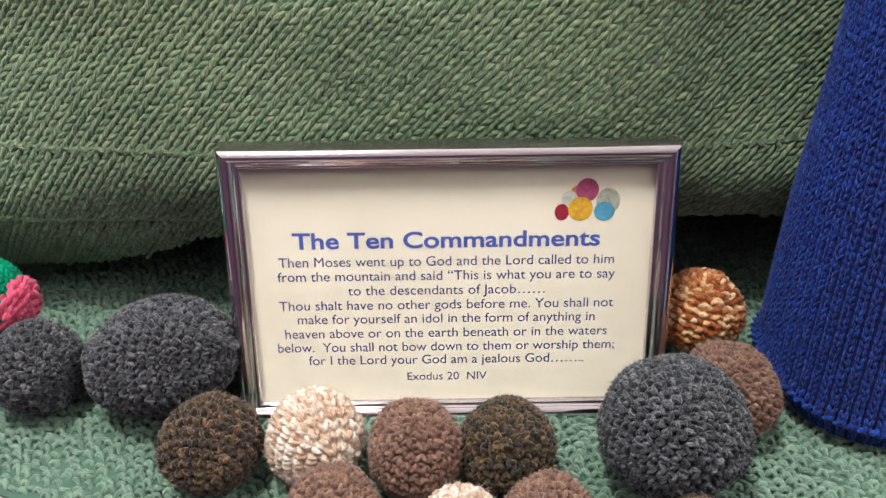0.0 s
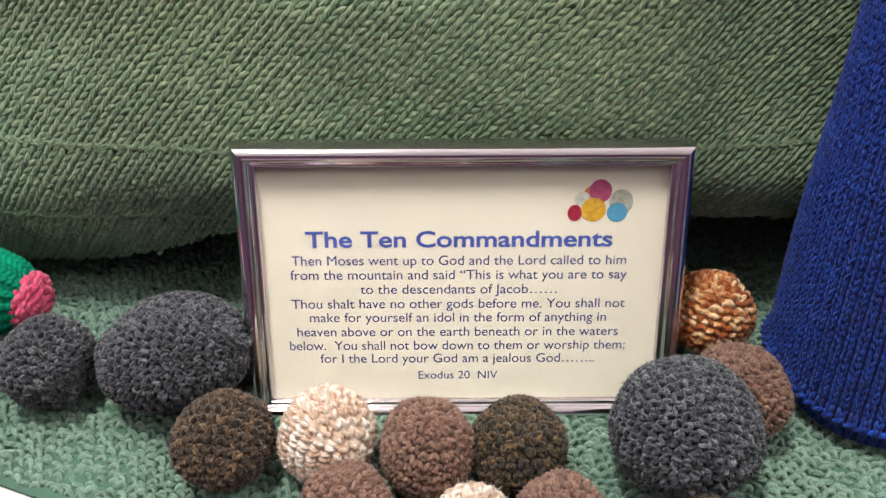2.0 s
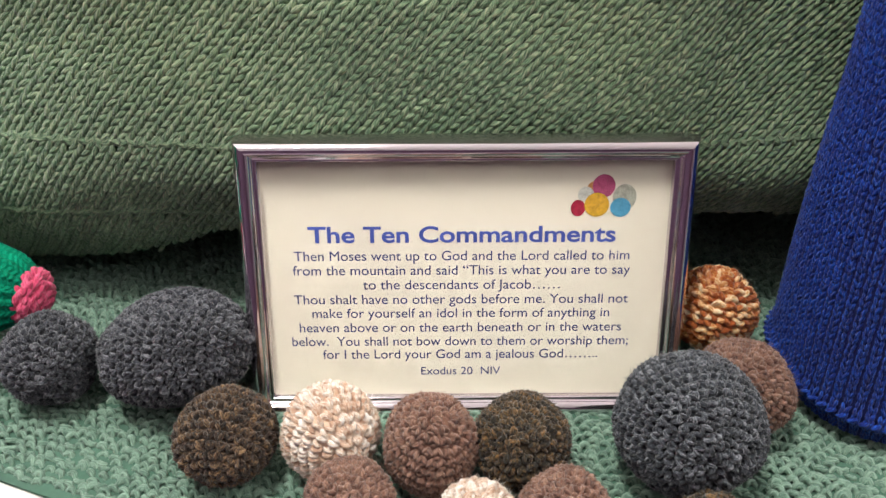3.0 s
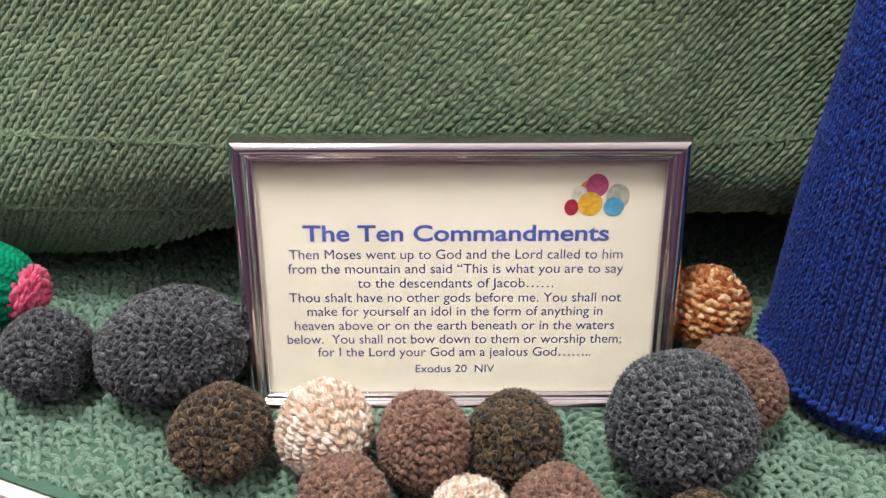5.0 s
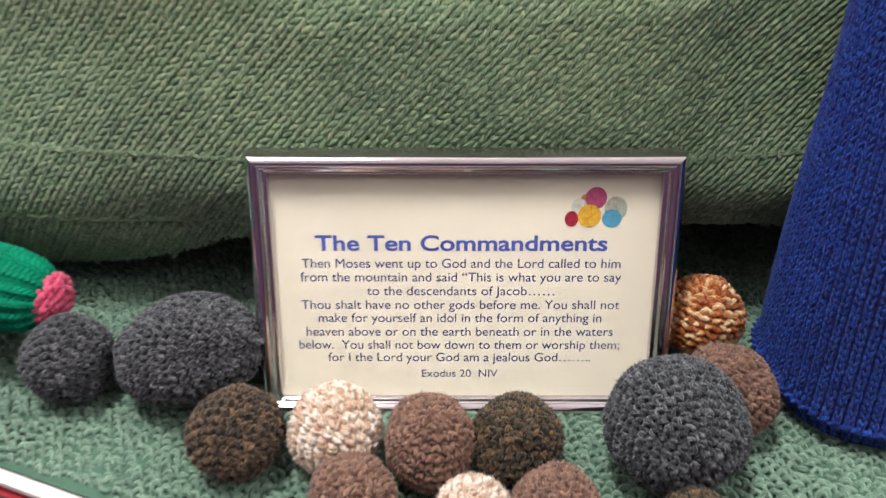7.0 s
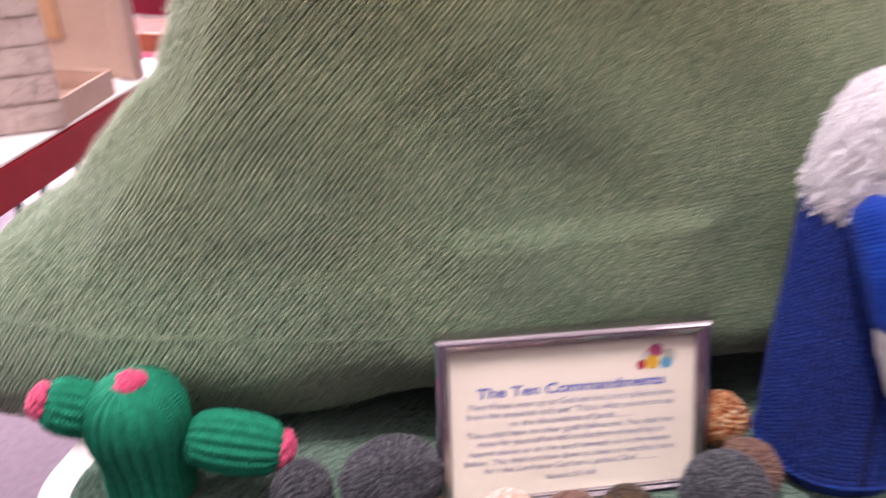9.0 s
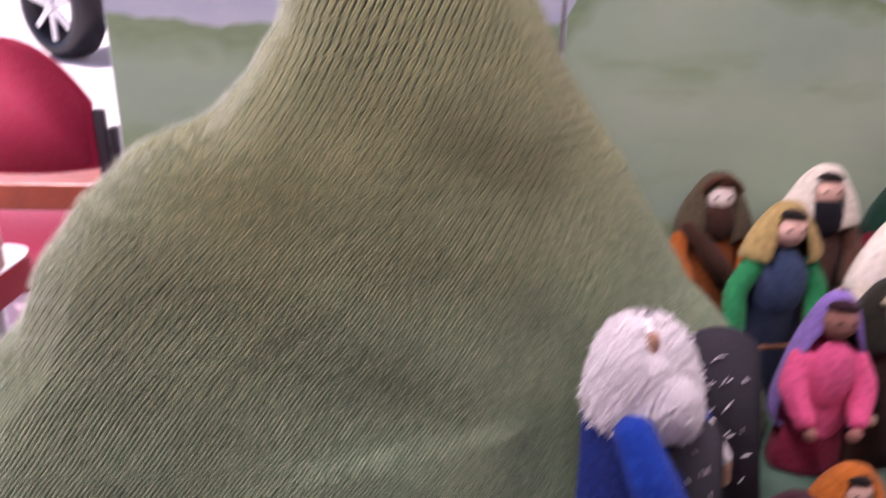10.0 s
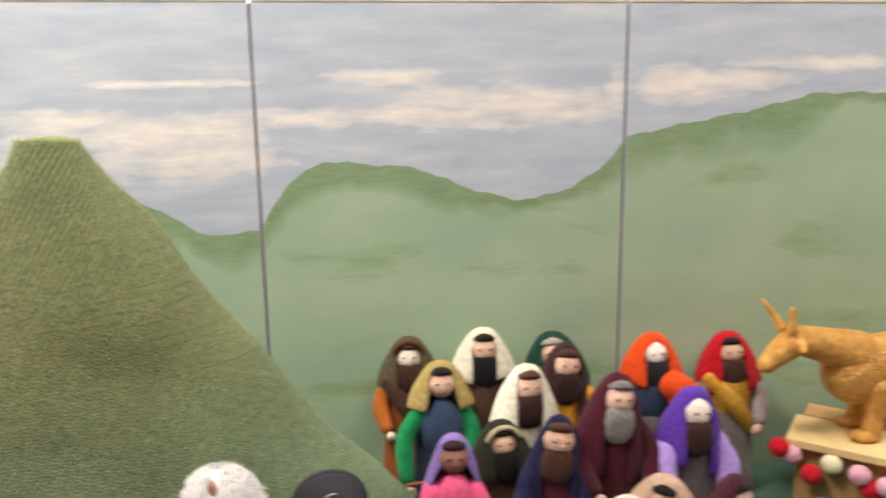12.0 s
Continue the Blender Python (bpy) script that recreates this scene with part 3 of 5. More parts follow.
# below the hem the mountain is hollow
hollow = 0.085 * step((hem(SX) - SZ) / 0.008) * (sinv > 0)
GRID = np.stack([SX, np.minimum(SY + hollow, np.maximum(SY, 0.2)), SZ], -1)


def mountain_surface(p, q):
    """The place on the mountain's skin at p metres round from its front line and q metres up."""
    rowf = np.clip(np.interp(q, TALL, np.arange(NZ)), 0, NZ - 1.001)
    r0 = rowf.astype(int)
    out = np.empty((len(p), 3))
    fr = rowf - r0
    res = []
    for dr in (0, 1):
        r = r0 + dr
        pos = np.empty((len(p), 3))
        order = np.argsort(r, kind="stable")
        rs = r[order]
        cuts = np.flatnonzero(np.diff(rs)) + 1
        for idx in np.split(order, cuts):
            k = r[idx[0]]
            f = np.interp(p[idx], ARC[k], np.arange(NA))
            i0 = np.clip(f.astype(int), 0, NA - 2)
            w = (f - i0)[:, None]
            pos[idx] = GRID[k, i0] * (1 - w) + GRID[k, i0 + 1] * w
        res.append(pos)
    out = res[0] * (1 - fr)[:, None] + res[1] * fr[:, None]
    return out


mountain = empty("knitted_mountain", pose(0.03, 0.21, 0), "olive and grey-green hand-knitted mountain, steep with a flat narrow peak", "mountain")
sub = GRID[::4, ::3]
inward = unit(np.array([0.03, 0.23, 0.0]) - sub * np.array([1, 1, 0])) * 0.0025
me = arrays_mesh("backing", (sub + inward - np.array([0.03, 0.21, 0])).reshape(-1, 3), grid_faces(sub.shape[0], sub.shape[1]))
me.materials.append(M["mountain_back"])
backing = new("backing", me)
backing.parent = mountain
rng = np.random.default_rng(3)
WALE, ROW = 0.0058, 0.0042
ii, jj = np.meshgrid(np.arange(-120, 121), np.arange(-168, 169), indexing="ij")
gi, gj = ii.ravel() * WALE, jj.ravel() * ROW + (ii.ravel() % 2) * 0.3 * ROW
KAPPA, BASE = 0.45, radians(47)
zeta = gj + 1j * (-gi)          # wales run along the real axis
wv = zeta * np.exp(1j * BASE)
# the rows fan out: steeper to the left
tw = (np.exp(1j * (-KAPPA) * wv * 1.0) - 1) / (1j * (-KAPPA))
pl, ql = tw.real, tw.imag + 0.22
tl = BASE - KAPPA * wv.real
# towards the peak the wales stand steeper
lift = np.linspace(0, 1, 400)
slope = -0.12 * np.clip((lift - 0.28) / 0.14, 0, 1) - 0.16 * np.clip((lift - 0.36) / 0.14, 0, 1)
drift = np.concatenate([[0], np.cumsum(slope[:-1] * np.diff(lift))])
sl_ = np.interp(ql, lift, slope)
pl = pl + np.interp(ql, lift, drift)
tl = np.arctan2(np.sin(tl), np.cos(tl) + sl_ * np.sin(tl))
# and lie closer together
close_ = 1 - 0.28 * step((ql - 0.22) / 0.28)
lean_ = pl * (-0.28 * 6 * np.clip((ql - 0.22) / 0.28, 0, 1) * (1 - np.clip((ql - 0.22) / 0.28, 0, 1)) / 0.28)
tl = np.arctan2(np.sin(tl), close_ * np.cos(tl) + lean_ * np.sin(tl))
pl = pl * close_
keep = (ql > 0.004) & (ql < TALL[-1] - 0.002) & (np.abs(pl) < 0.62)
pl, ql, tl = pl[keep], ql[keep], tl[keep]
rr = np.clip(np.interp(ql, TALL, np.arange(NZ)).astype(int), 0, NZ - 1)
keep = (pl > ARC[rr, 0] + 0.004) & (pl < ARC[rr, -1] - 0.004)
pl, ql, tl = pl[keep], ql[keep], tl[keep]
spot = mountain_surface(pl, ql)
keep = spot[:, 2] > hem(spot[:, 0]) + 0.0005
pl, ql, tl = pl[keep], ql[keep], tl[keep]
# the peak is stretched flatter and denser over its stuffing
high = step((ql - 0.28) / 0.20)
me = stocking_stitch("stitches", lambda p, q: mountain_surface(p, q) - np.array([0.03, 0.21, 0]), pl, ql, tl, WALE * (1 - 0.26 * step((ql - 0.22) / 0.28)), ROW, rng, jitter=0.055, splay=15, tall=0.37 - 0.04 * high, apart=0.25, plump=0.52 + 0.04 * high, long_=1.9, wander=4)
me.materials.append(M["mountain"])
stitches = new("stitches", me)
stitches.parent = mountain
tagged(stitches, "olive and grey-green marled wool stitches", kind="stuff")
# loose fibres that stand off the wool; the left edge's rim light is painted pale
M["fuzz"] = plain("rim_lit_wool_fibre", lc(204, 212, 194), 0.9, vary=0.1, scale=200, relief=0)
M["green_fuzz"] = plain("green_wool_fibre", lc(122, 142, 112), 0.9, vary=0.3, scale=300, relief=0)
g5 = np.random.default_rng(21)
for count, c0, c1, low_, high_, mat, wide_ in ((12000, 0.05, 0.22, 0.0025, 0.0060, "fuzz", 0.00011), (26000, 0.15, 0.85, 0.002, 0.0045, "green_fuzz", 0.00006)):
    fr_ = g5.integers(0, NZ - 1, count)
    fc = ((c0 + g5.random(count) ** (1.3 if c1 < 0.5 else 1.0) * (c1 - c0)) * NA).astype(int)
    fp = GRID[fr_, fc]
    fn = unit(np.cross(GRID[fr_ + 1, fc] - fp, GRID[fr_, np.minimum(fc + 1, NA - 1)] - fp))
    fn *= np.where((fn * (fp - np.array([0.03, 0.25, 0.2]))).sum(1) < 0, -1, 1)[:, None]
    ok_ = fp[:, 2] > hem(fp[:, 0]) + 0.002
    me = fibres_mesh("wool_fuzz", fp[ok_] + fn[ok_] * 0.002 - np.array([0.03, 0.21, 0]), fn[ok_], g5, low_, high_, wide_)
    me.materials.append(M[mat])
    o = new("wool_fuzz", me)
    o.parent = mountain
    tagged(o, "loose wool fibres", kind="stuff")
bm = bmesh.new()
bmesh.ops.create_uvsphere(bm, u_segments=32, v_segments=14, radius=1)
bmesh.ops.scale(bm, verts=bm.verts, vec=(0.0290, 0.0155, 0.0085))
bmesh.ops.translate(bm, verts=bm.verts, vec=(0.017, 0.014, 0.5572))
part("peak_cap", smooth(bm), M["mountain"], mountain)

# ---- the knitted ground cloth ----
cloth = empty("ground_cloth", tab_pose(0, 0, -0.0065, 0, 0, -5), "mint-green garter-stitch knitted cloth laid over the table", "cloth")
CA0, CA1, CB0, CB1, CR = -0.316, 1.45, -0.093, 0.58, 0.04


def cloth_inside(a, b, inset=0.0):
    da = np.maximum(CA0 + CR - a, 0)
    db = np.maximum(CB0 + CR - b, 0)
    return (np.hypot(da, db) < CR - inset) & (a < CA1 - inset) & (b < CB1 - inset)


def cloth_height(a, b):
    return 0.0022 + 0.0009 * np.sin(a * 60 + 2 * np.sin(b * 40)) * np.sin(b * 70 + 1)


bm = bmesh.new()
pts = [(CA0 + CR + CR * math.cos(radians(180 + 9 * i)), CB0 + CR + CR * math.sin(radians(180 + 9 * i))) for i in range(11)] + [(CA1, CB0), (CA1, CB1), (CA0, CB1)]
f = bm.faces.new([bm.verts.new((x, y, 0.0006)) for x, y in pts])
upg = bmesh.ops.extrude_face_region(bm, geom=[f])
bmesh.ops.translate(bm, verts=[v for v in upg["geom"] if isinstance(v, bmesh.types.BMVert)], vec=(0, 0, 0.0016))
bmesh.ops.recalc_face_normals(bm, faces=bm.faces[:])
part("cloth_base", bm, M["mint_back"], cloth)
PW, PR = 0.0048, 0.0030
ga, gb = np.meshgrid(np.arange(CA0, 0.40, PW), np.arange(CB0, 0.20, PR), indexing="ij")
odd = (np.arange(gb.shape[1]) % 2)[None, :] * PW * 0.5
flip = np.where(rng.random(ga.size) < 0.2, -1.0, 1.0)
ga = (ga + odd).ravel() + rng.normal(0, 0.0005, ga.size)
gb = gb.ravel() + rng.normal(0, 0.00045, gb.size) + 0.0016 * np.sin(ga * 37) + 0.0008 * np.sin(ga * 101)
ok = cloth_inside(ga, gb, 0.002)
# nothing is worked where the mountain stands
wx, wy = ga * CT - gb * ST, ga * ST + gb * CT
ok &= ~(wy > 0.155)
ga, gb, flip = ga[ok], gb[ok], flip[ok]
n = len(ga)
# garter stitch: rows of small bowed ridges, each row set half a stitch over
u_ = np.linspace(-1, 1, 6)[None, :]
bow = 0.62 * PR * flip * (1 + rng.normal(0, 0.3, n))
tilt = rng.normal(0, 0.2, n)
px = ga[:, None] + u_ * PW * 0.50
py = gb[:, None] + bow[:, None] * (0.6 - u_ ** 2 * 1.2) + tilt[:, None] * u_ * PW * 0.5
pz = cloth_height(ga, gb)[:, None] + PW * 0.30 * (1 - 1.9 * u_ ** 2) * (1 + rng.normal(0, 0.15, n))[:, None]
me = tubes_mesh("cloth_stitches", np.stack([px, py, pz], -1), np.tile([0, 0, 1.0], (n, 1)), PW * 0.26 * (1 + rng.normal(0, 0.08, n)))
me.materials.append(M["mint"])
ob = new("cloth_stitches", me)
ob.parent = cloth
tagged(ob, "mint-green wool stitches", kind="stuff")
# further along the table, before and under the crowd
ga, gb = np.meshgrid(np.arange(0.402, 1.0, PW), np.arange(CB0, 0.30, PR), indexing="ij")
ga = (ga + (np.arange(gb.shape[1]) % 2)[None, :] * PW * 0.5).ravel() + rng.normal(0, 0.0004, ga.size)
gb = gb.ravel() + rng.normal(0, 0.0003, gb.size)
ok = cloth_inside(ga, gb, 0.002) & ((ga < 0.62) | (gb < 0.12))
ga, gb = ga[ok], gb[ok]
n = len(ga)
an = np.where(np.arange(n) % 2 == 0, 0.5, -0.5) + rng.normal(0, 0.2, n)
me = loops_mesh("cloth_stitches", np.stack([ga, gb, cloth_height(ga, gb)], -1), np.stack([np.cos(an), np.sin(an), 0 * an], -1), np.tile([0, 0, 1.0], (n, 1)), np.full(n, PW * 1.1), np.full(n, PR * 0.7), np.full(n, PW * 0.4), 6)
me.materials.append(M["mint"])
ob = new("cloth_stitches", me)
ob.parent = cloth
tagged(ob, "mint-green wool stitches", kind="stuff")


# ---- crocheted balls ----
def crochet_ball(name, at, r, mat, label, scale=(1, 1, 1), axis=(0, 0, 0), stitch=0.0035, category="ball", seed=1, lay=34.0, pitch=1.0, bar=0.46, fuzz=1600, tilt=0.0, group="crocheted boulders"):
    """A stuffed ball worked in rounds of single crochet."""
    g = np.random.default_rng(seed)
    ob = empty(name, Matrix.Translation(at) @ pose(0, 0, 0, 0, tilt, 0), label, category, group)
    turn = np.array(Euler([radians(x) for x in axis]).to_matrix())
    sc = np.array(scale)

    def place(th, ph):
        rad = r * (1 + 0.025 * np.sin(3 * th + seed) * np.sin(2 * ph + seed * 2) + 0.02 * np.sin(5 * th - seed))
        p = np.stack([np.sin(ph) * np.cos(th), np.sin(ph) * np.sin(th), np.cos(ph)], -1) * rad[..., None]
        return (p @ turn.T) * sc

    th, ph = np.meshgrid(np.linspace(0, 2 * np.pi, 33)[:-1], np.linspace(0.02, np.pi - 0.02, 18), indexing="ij")
    me = arrays_mesh("stuffing", place(th, ph).reshape(-1, 3) * 0.955, grid_faces(32, 18, True))
    me.materials.append(mat)
    core = new("stuffing", me)
    core.parent = ob
    TH, PH = [], []
    rows = max(6, int(np.pi * r * sc.mean() / (stitch * pitch)))
    for k in range(rows):
        p = (k + 0.5) / rows * np.pi
        m = max(4, int(2 * np.pi * r * sc.mean() * math.sin(p) / stitch))
        t = (np.arange(m) + 0.12 * k + 0.3 * math.sin(k * 1.7)) / m * 2 * np.pi
        TH.append(t)
        # the rounds climb in one long spiral
        PH.append(p + (np.arange(m) / m - 0.5) / rows * np.pi)
    TH, PH = np.concatenate(TH), np.concatenate(PH)
    n = len(TH)
    cs, als, nrs, ls, ws = [], [], [], [], []
    e = 1e-3
    step_ = stitch / (r * sc.mean())
    # two slanting legs to a stitch, and the short bar that lies across their feet
    legs = ((-0.23, 0.04, -lay), (0.23, -0.04, lay * 0.75)) if bar is None else ((-0.23, 0.0, -lay), (0.23, 0.0, lay), (0.0, bar, 84))
    for dt, dq, deg in legs:
        t = TH + dt * step_ / np.maximum(np.sin(PH), 0.15) + g.normal(0, 0.035 * step_, n)
        q = PH + dq * step_ + g.normal(0, 0.045 * step_, n)
        c = place(t, q)
        tp, tq = place(t + e, q) - c, place(t, q + e) - c
        nr = unit(np.cross(tq, tp))
        nr *= np.sign((nr * c).sum(1))[:, None]
        a = radians(deg) + g.normal(0, 0.13, n)
        als.append(np.cos(a)[:, None] * unit(tq) + np.sin(a)[:, None] * unit(tp))
        cs.append(c * (0.985 if deg != 84 else 0.965))
        nrs.append(nr + g.normal(0, 0.08, (n, 3)))
        ls.append(np.full(n, stitch * (1.22 if deg != 84 else 0.8)))
        ws.append(np.full(n, stitch * (0.54 if deg != 84 else 0.40)))
    k = len(legs) * n
    v = 1 + g.normal(0, 0.07, k)
    me = loops_mesh("stitches", np.concatenate(cs), np.concatenate(als), np.concatenate(nrs), np.concatenate(ls) * v, np.concatenate(ws) * v, stitch * 0.46 * v)
    me.materials.append(mat)
    st = new("stitches", me)
    st.parent = ob
    tagged(st, kind="stuff")
    d = unit(g.normal(0, 1, (fuzz, 3)))
    me = fibres_mesh("fuzz", place(np.arctan2(d[:, 1], d[:, 0]), np.arccos(d[:, 2])) * 1.03, (d @ turn.T), g, 0.0012, 0.0032, 0.00005, 0.9)
    me.materials.append(mat)
    o = new("fuzz", me)
    o.parent = ob
    tagged(o, "loose wool fibres", kind="stuff")
    return ob


crochet_ball("crocheted_ball", (-0.0896, -0.0300, 0.0146), 0.0182, M["dkbrown"], "dark brown flecked crocheted ball in front of the frame", (1, 1, 0.9), axis=(100, 20, 0), seed=2)
crochet_ball("crocheted_ball", (-0.0511, -0.0290, 0.0150), 0.0175, M["cream"], "cream and tan flecked crocheted ball", axis=(60, 70, 10), seed=3, lay=20.0, bar=None, stitch=0.0040)
crochet_ball("crocheted_ball", (-0.0139, -0.0362, 0.0164), 0.0172, M["taupe"], "rose-brown crocheted ball leaning on the frame", (0.97, 1, 1.1), (5, 8, 0), seed=4)
crochet_ball("crocheted_ball", (0.0196, -0.0345, 0.0154), 0.0172, M["olive"], "dark olive-brown crocheted ball", (1, 1, 1.02), (40, -20, 0), seed=5)
crochet_ball("crocheted_ball", (0.0792, -0.0340, 0.0240), 0.0257, M["grey"], "large blue-grey crocheted ball", axis=(70, 35, 0), seed=6)
crochet_ball("crocheted_ball", (0.1075, -0.0105, 0.0170), 0.0187, M["taupe"], "rose-brown crocheted ball behind the grey one", axis=(20, -30, 0), seed=7)
crochet_ball("crocheted_ball", (0.1075, 0.0315, 0.0215), 0.0175, M["orange"], "orange and cream variegated knitted ball beside the frame", (1, 1, 0.98), (-14, 10, 0), 0.0046, seed=8, lay=70.0, pitch=0.66, bar=None)
crochet_ball("crocheted_ball", (-0.1703, 0.0090, 0.0164), 0.0186, M["charcoal"], "charcoal-grey crocheted ball under the cactus arm", (0.95, 1, 1.0), (80, 30, 0), seed=9)
crochet_ball("crocheted_boulder", (-0.1165, 0.0075, 0.0225), 0.0262, M["charcoal"], "large charcoal-grey crocheted boulder beside the frame", (1.20, 0.9, 0.86), (20, 90, 10), seed=10, tilt=-14)
crochet_ball("crocheted_ball", (-0.0415, -0.0589, 0.0134), 0.0152, M["taupe"], "rose-brown crocheted ball at the table's front", axis=(30, 0, 0), seed=11)
crochet_ball("crocheted_ball", (0.0021, -0.0650, 0.0119), 0.0136, M["cream"], "small cream flecked crocheted ball at the table's front", axis=(10, 80, 0), seed=12)
crochet_ball("crocheted_ball", (0.0315, -0.0640, 0.0137), 0.0152, M["taupe"], "rose-brown crocheted ball at the table's front", axis=(60, 20, 0), seed=13)
crochet_ball("crocheted_ball", (0.0802, -0.0690, 0.0114), 0.0128, M["olive"], "small dark brown crocheted ball at the table's front", axis=(60, 20, 0), seed=14)

# ---- the framed text ----
LEANB = 19.5
frame_thing = empty("photo_frame", Matrix.Translation((0, -0.0018, -0.0078)) @ pose(0, 0, 0, -LEANB, 0, 0), "silver chrome photo frame with a printed cream text sheet, leaning back", "photo frame")
# in the frame's own axes: x across, z up its face, -y towards the viewer
OW, OH, IW, IH = 0.1755, 0.1165, 0.1575, 0.0995
PROFILE = ((0.0, 0.010), (0.0, 0.0), (0.0008, -0.0022), (0.0022, -0.0040), (0.0040, -0.0048), (0.0058, -0.0040), (0.0070, -0.0022), (0.0074, -0.0012), (0.0082, -0.0016), (0.0090, -0.0006), (0.0090, 0.004))


def moulding(name, horizontal, sign):
    """One mitred length of the rounded moulding."""
    bm = bmesh.new()
    ends = []
    for s in (-1, 1):
        row = []
        for inset, y in PROFILE:
            if horizontal:
                x, z = s * (OW / 2 - inset), (OH - inset) if sign > 0 else inset
            else:
                x, z = sign * (OW / 2 - inset), (OH - inset) if s > 0 else inset
            row.append(bm.verts.new((x, y, z)))
        ends.append(row)
    for i in range(len(PROFILE) - 1):
        bm.faces.new((ends[0][i], ends[0][i + 1], ends[1][i + 1], ends[1][i]))
    bmesh.ops.recalc_face_normals(bm, faces=bm.faces[:])
    for f in bm.faces:
        f.smooth = True
    ob = part("moulding", bm, M["chrome"], frame_thing)
    return ob


for hz, sg_ in ((True, 1), (True, -1), (False, 1), (False, -1)):
    moulding("moulding", hz, sg_)
part("back_board", box(OW - 0.003, 0.004, OH - 0.003, 0.0005, (0, 0.0085, 0.0015)), M["board"], frame_thing)
sheet = part("text_sheet", box(IW + 0.004, 0.0008, IH + 0.004, 0, (0, 0.0026, (OH - IH) / 2 - 0.002)), M["paper"], frame_thing, "cream printed sheet")
pane = part("glass_pane", box(IW + 0.003, 0.0008, IH + 0.003, 0, (0, 0.0012, (OH - IH) / 2 - 0.0015)), M["glass"], frame_thing, "clear glass pane")
pane.visible_shadow = False
bm = box(0.035, 0.003, 0.10, 0.001)
strut = part("easel_strut", bm, M["board"], frame_thing)
strut.matrix_basis = pose(0, 0.0115, 0.002, 0, 0, 0)


def line(text, x, z, height, mat, width=None, bold=0.0, align="CENTER"):
    """One line of print in the built-in font, fitted to a width."""
    cu = bpy.data.curves.new("printed_line", "FONT")
    cu.body, cu.size, cu.align_x, cu.offset, cu.extrude = text, height, align, bold, 0.00004
    cu.fill_mode = "FRONT"
    tmp = new("tmp", cu)
    bpy.context.view_layer.update()
    me = bpy.data.meshes.new_from_object(tmp.evaluated_get(bpy.context.evaluated_depsgraph_get()))
    bpy.data.objects.remove(tmp)
    co = np.empty(len(me.vertices) * 3, np.float32)
    me.vertices.foreach_get("co", co)
    co = co.reshape(-1, 3)
    if width:
        w = co[:, 0].max() - co[:, 0].min()
        co[:, 0] = (co[:, 0] - (co[:, 0].max() + co[:, 0].min()) / 2) * width / w
    v = np.stack([co[:, 0] + x, -co[:, 2] + 0.00212, co[:, 1] + z], -1)
    me.vertices.foreach_set("co", v.astype(np.float32).ravel())
    me.update()
    me.materials.clear()
    me.materials.append(mat)
    ob = new("printed_line", me)
    ob.parent = sheet
    return ob


TEXT = (
    ("The Ten Commandments", -0.0014, 0.0751, 0.0092, "ink", 0.1204, 0.00019),
    ("Then Moses went up to God and the Lord called to him", -0.0014, 0.0676, 0.0057, "ink_text", 0.1323, 0),
    ("from the mountain and said \u201cThis is what you are to say", -0.0015, 0.0616, 0.0057, "ink_text", 0.1338, 0),
    ("to the descendants of Jacob\u2026\u2026", -0.0015, 0.0555, 0.0057, "ink_text", 0.0786, 0),
    ("Thou shalt have no other gods before me. You shall not", -0.0016, 0.0493, 0.0057, "ink_text", 0.1341, 0),
    ("make for yourself an idol in the form of anything in", -0.0017, 0.04335, 0.0057, "ink_text", 0.1199, 0),
    ("heaven above or on the earth beneath or in the waters", -0.0018, 0.0371, 0.0057, "ink_text", 0.1306, 0),
    ("below.  You shall not bow down to them or worship them;", -0.0019, 0.0310, 0.0057, "ink_text", 0.1372, 0),
    ("for I the Lord your God am a jealous God\u2026\u2026..", -0.0019, 0.0252, 0.0057, "ink_text", 0.1128, 0),
    ("Exodus 20  NIV", -0.0017, 0.0178, 0.0050, "ink_text", 0.0327, 0),
)
for text, x, z, h, mat, w, bold in TEXT:
    line(text, x, z, h, M[mat], w, bold)


# ---- picture of wool balls printed on the sheet ----
def print_disc(x, z, rx, rz, mat, y):
    bm = bmesh.new()
    bmesh.ops.create_circle(bm, cap_ends=True, segments=28, radius=1)
    bmesh.ops.transform(bm, matrix=Matrix(((rx, 0, 0, x), (0, 0, 1, y), (0, rz, 0, z), (0, 0, 0, 1))), verts=bm.verts)
    bmesh.ops.recalc_face_normals(bm, faces=bm.faces[:])
    return part("printed_ball", bm, mat, sheet)


for k, (x, z, rx, rz, col) in enumerate((
        (0.0496, 0.0962, 0.0030, 0.0030, (222, 150, 86)), (0.0612, 0.0928, 0.0046, 0.0052, (188, 188, 170)), (0.0462, 0.0940, 0.0031, 0.0031, (222, 222, 212)),
        (0.0530, 0.0973, 0.0044, 0.0046, (186, 76, 120)), (0.0434, 0.0886, 0.0028, 0.0033, (172, 30, 60)), (0.0506, 0.0899, 0.0048, 0.0048, (232, 178, 48)), (0.0598, 0.0888, 0.0040, 0.0038, (88, 170, 210)))):
    ink = yarn("printed_wool", [lc(*[c * 0.62 for c in col]), lc(*[c * 0.84 + 8 for c in col]), lc(*[min(255, c * 0.95 + 16) for c in col])], grain=1600, twist=False, sheen=0.0, strand=0.0)
    print_disc(x, z, rx, rz, ink, 0.00214 - k * 0.00002)
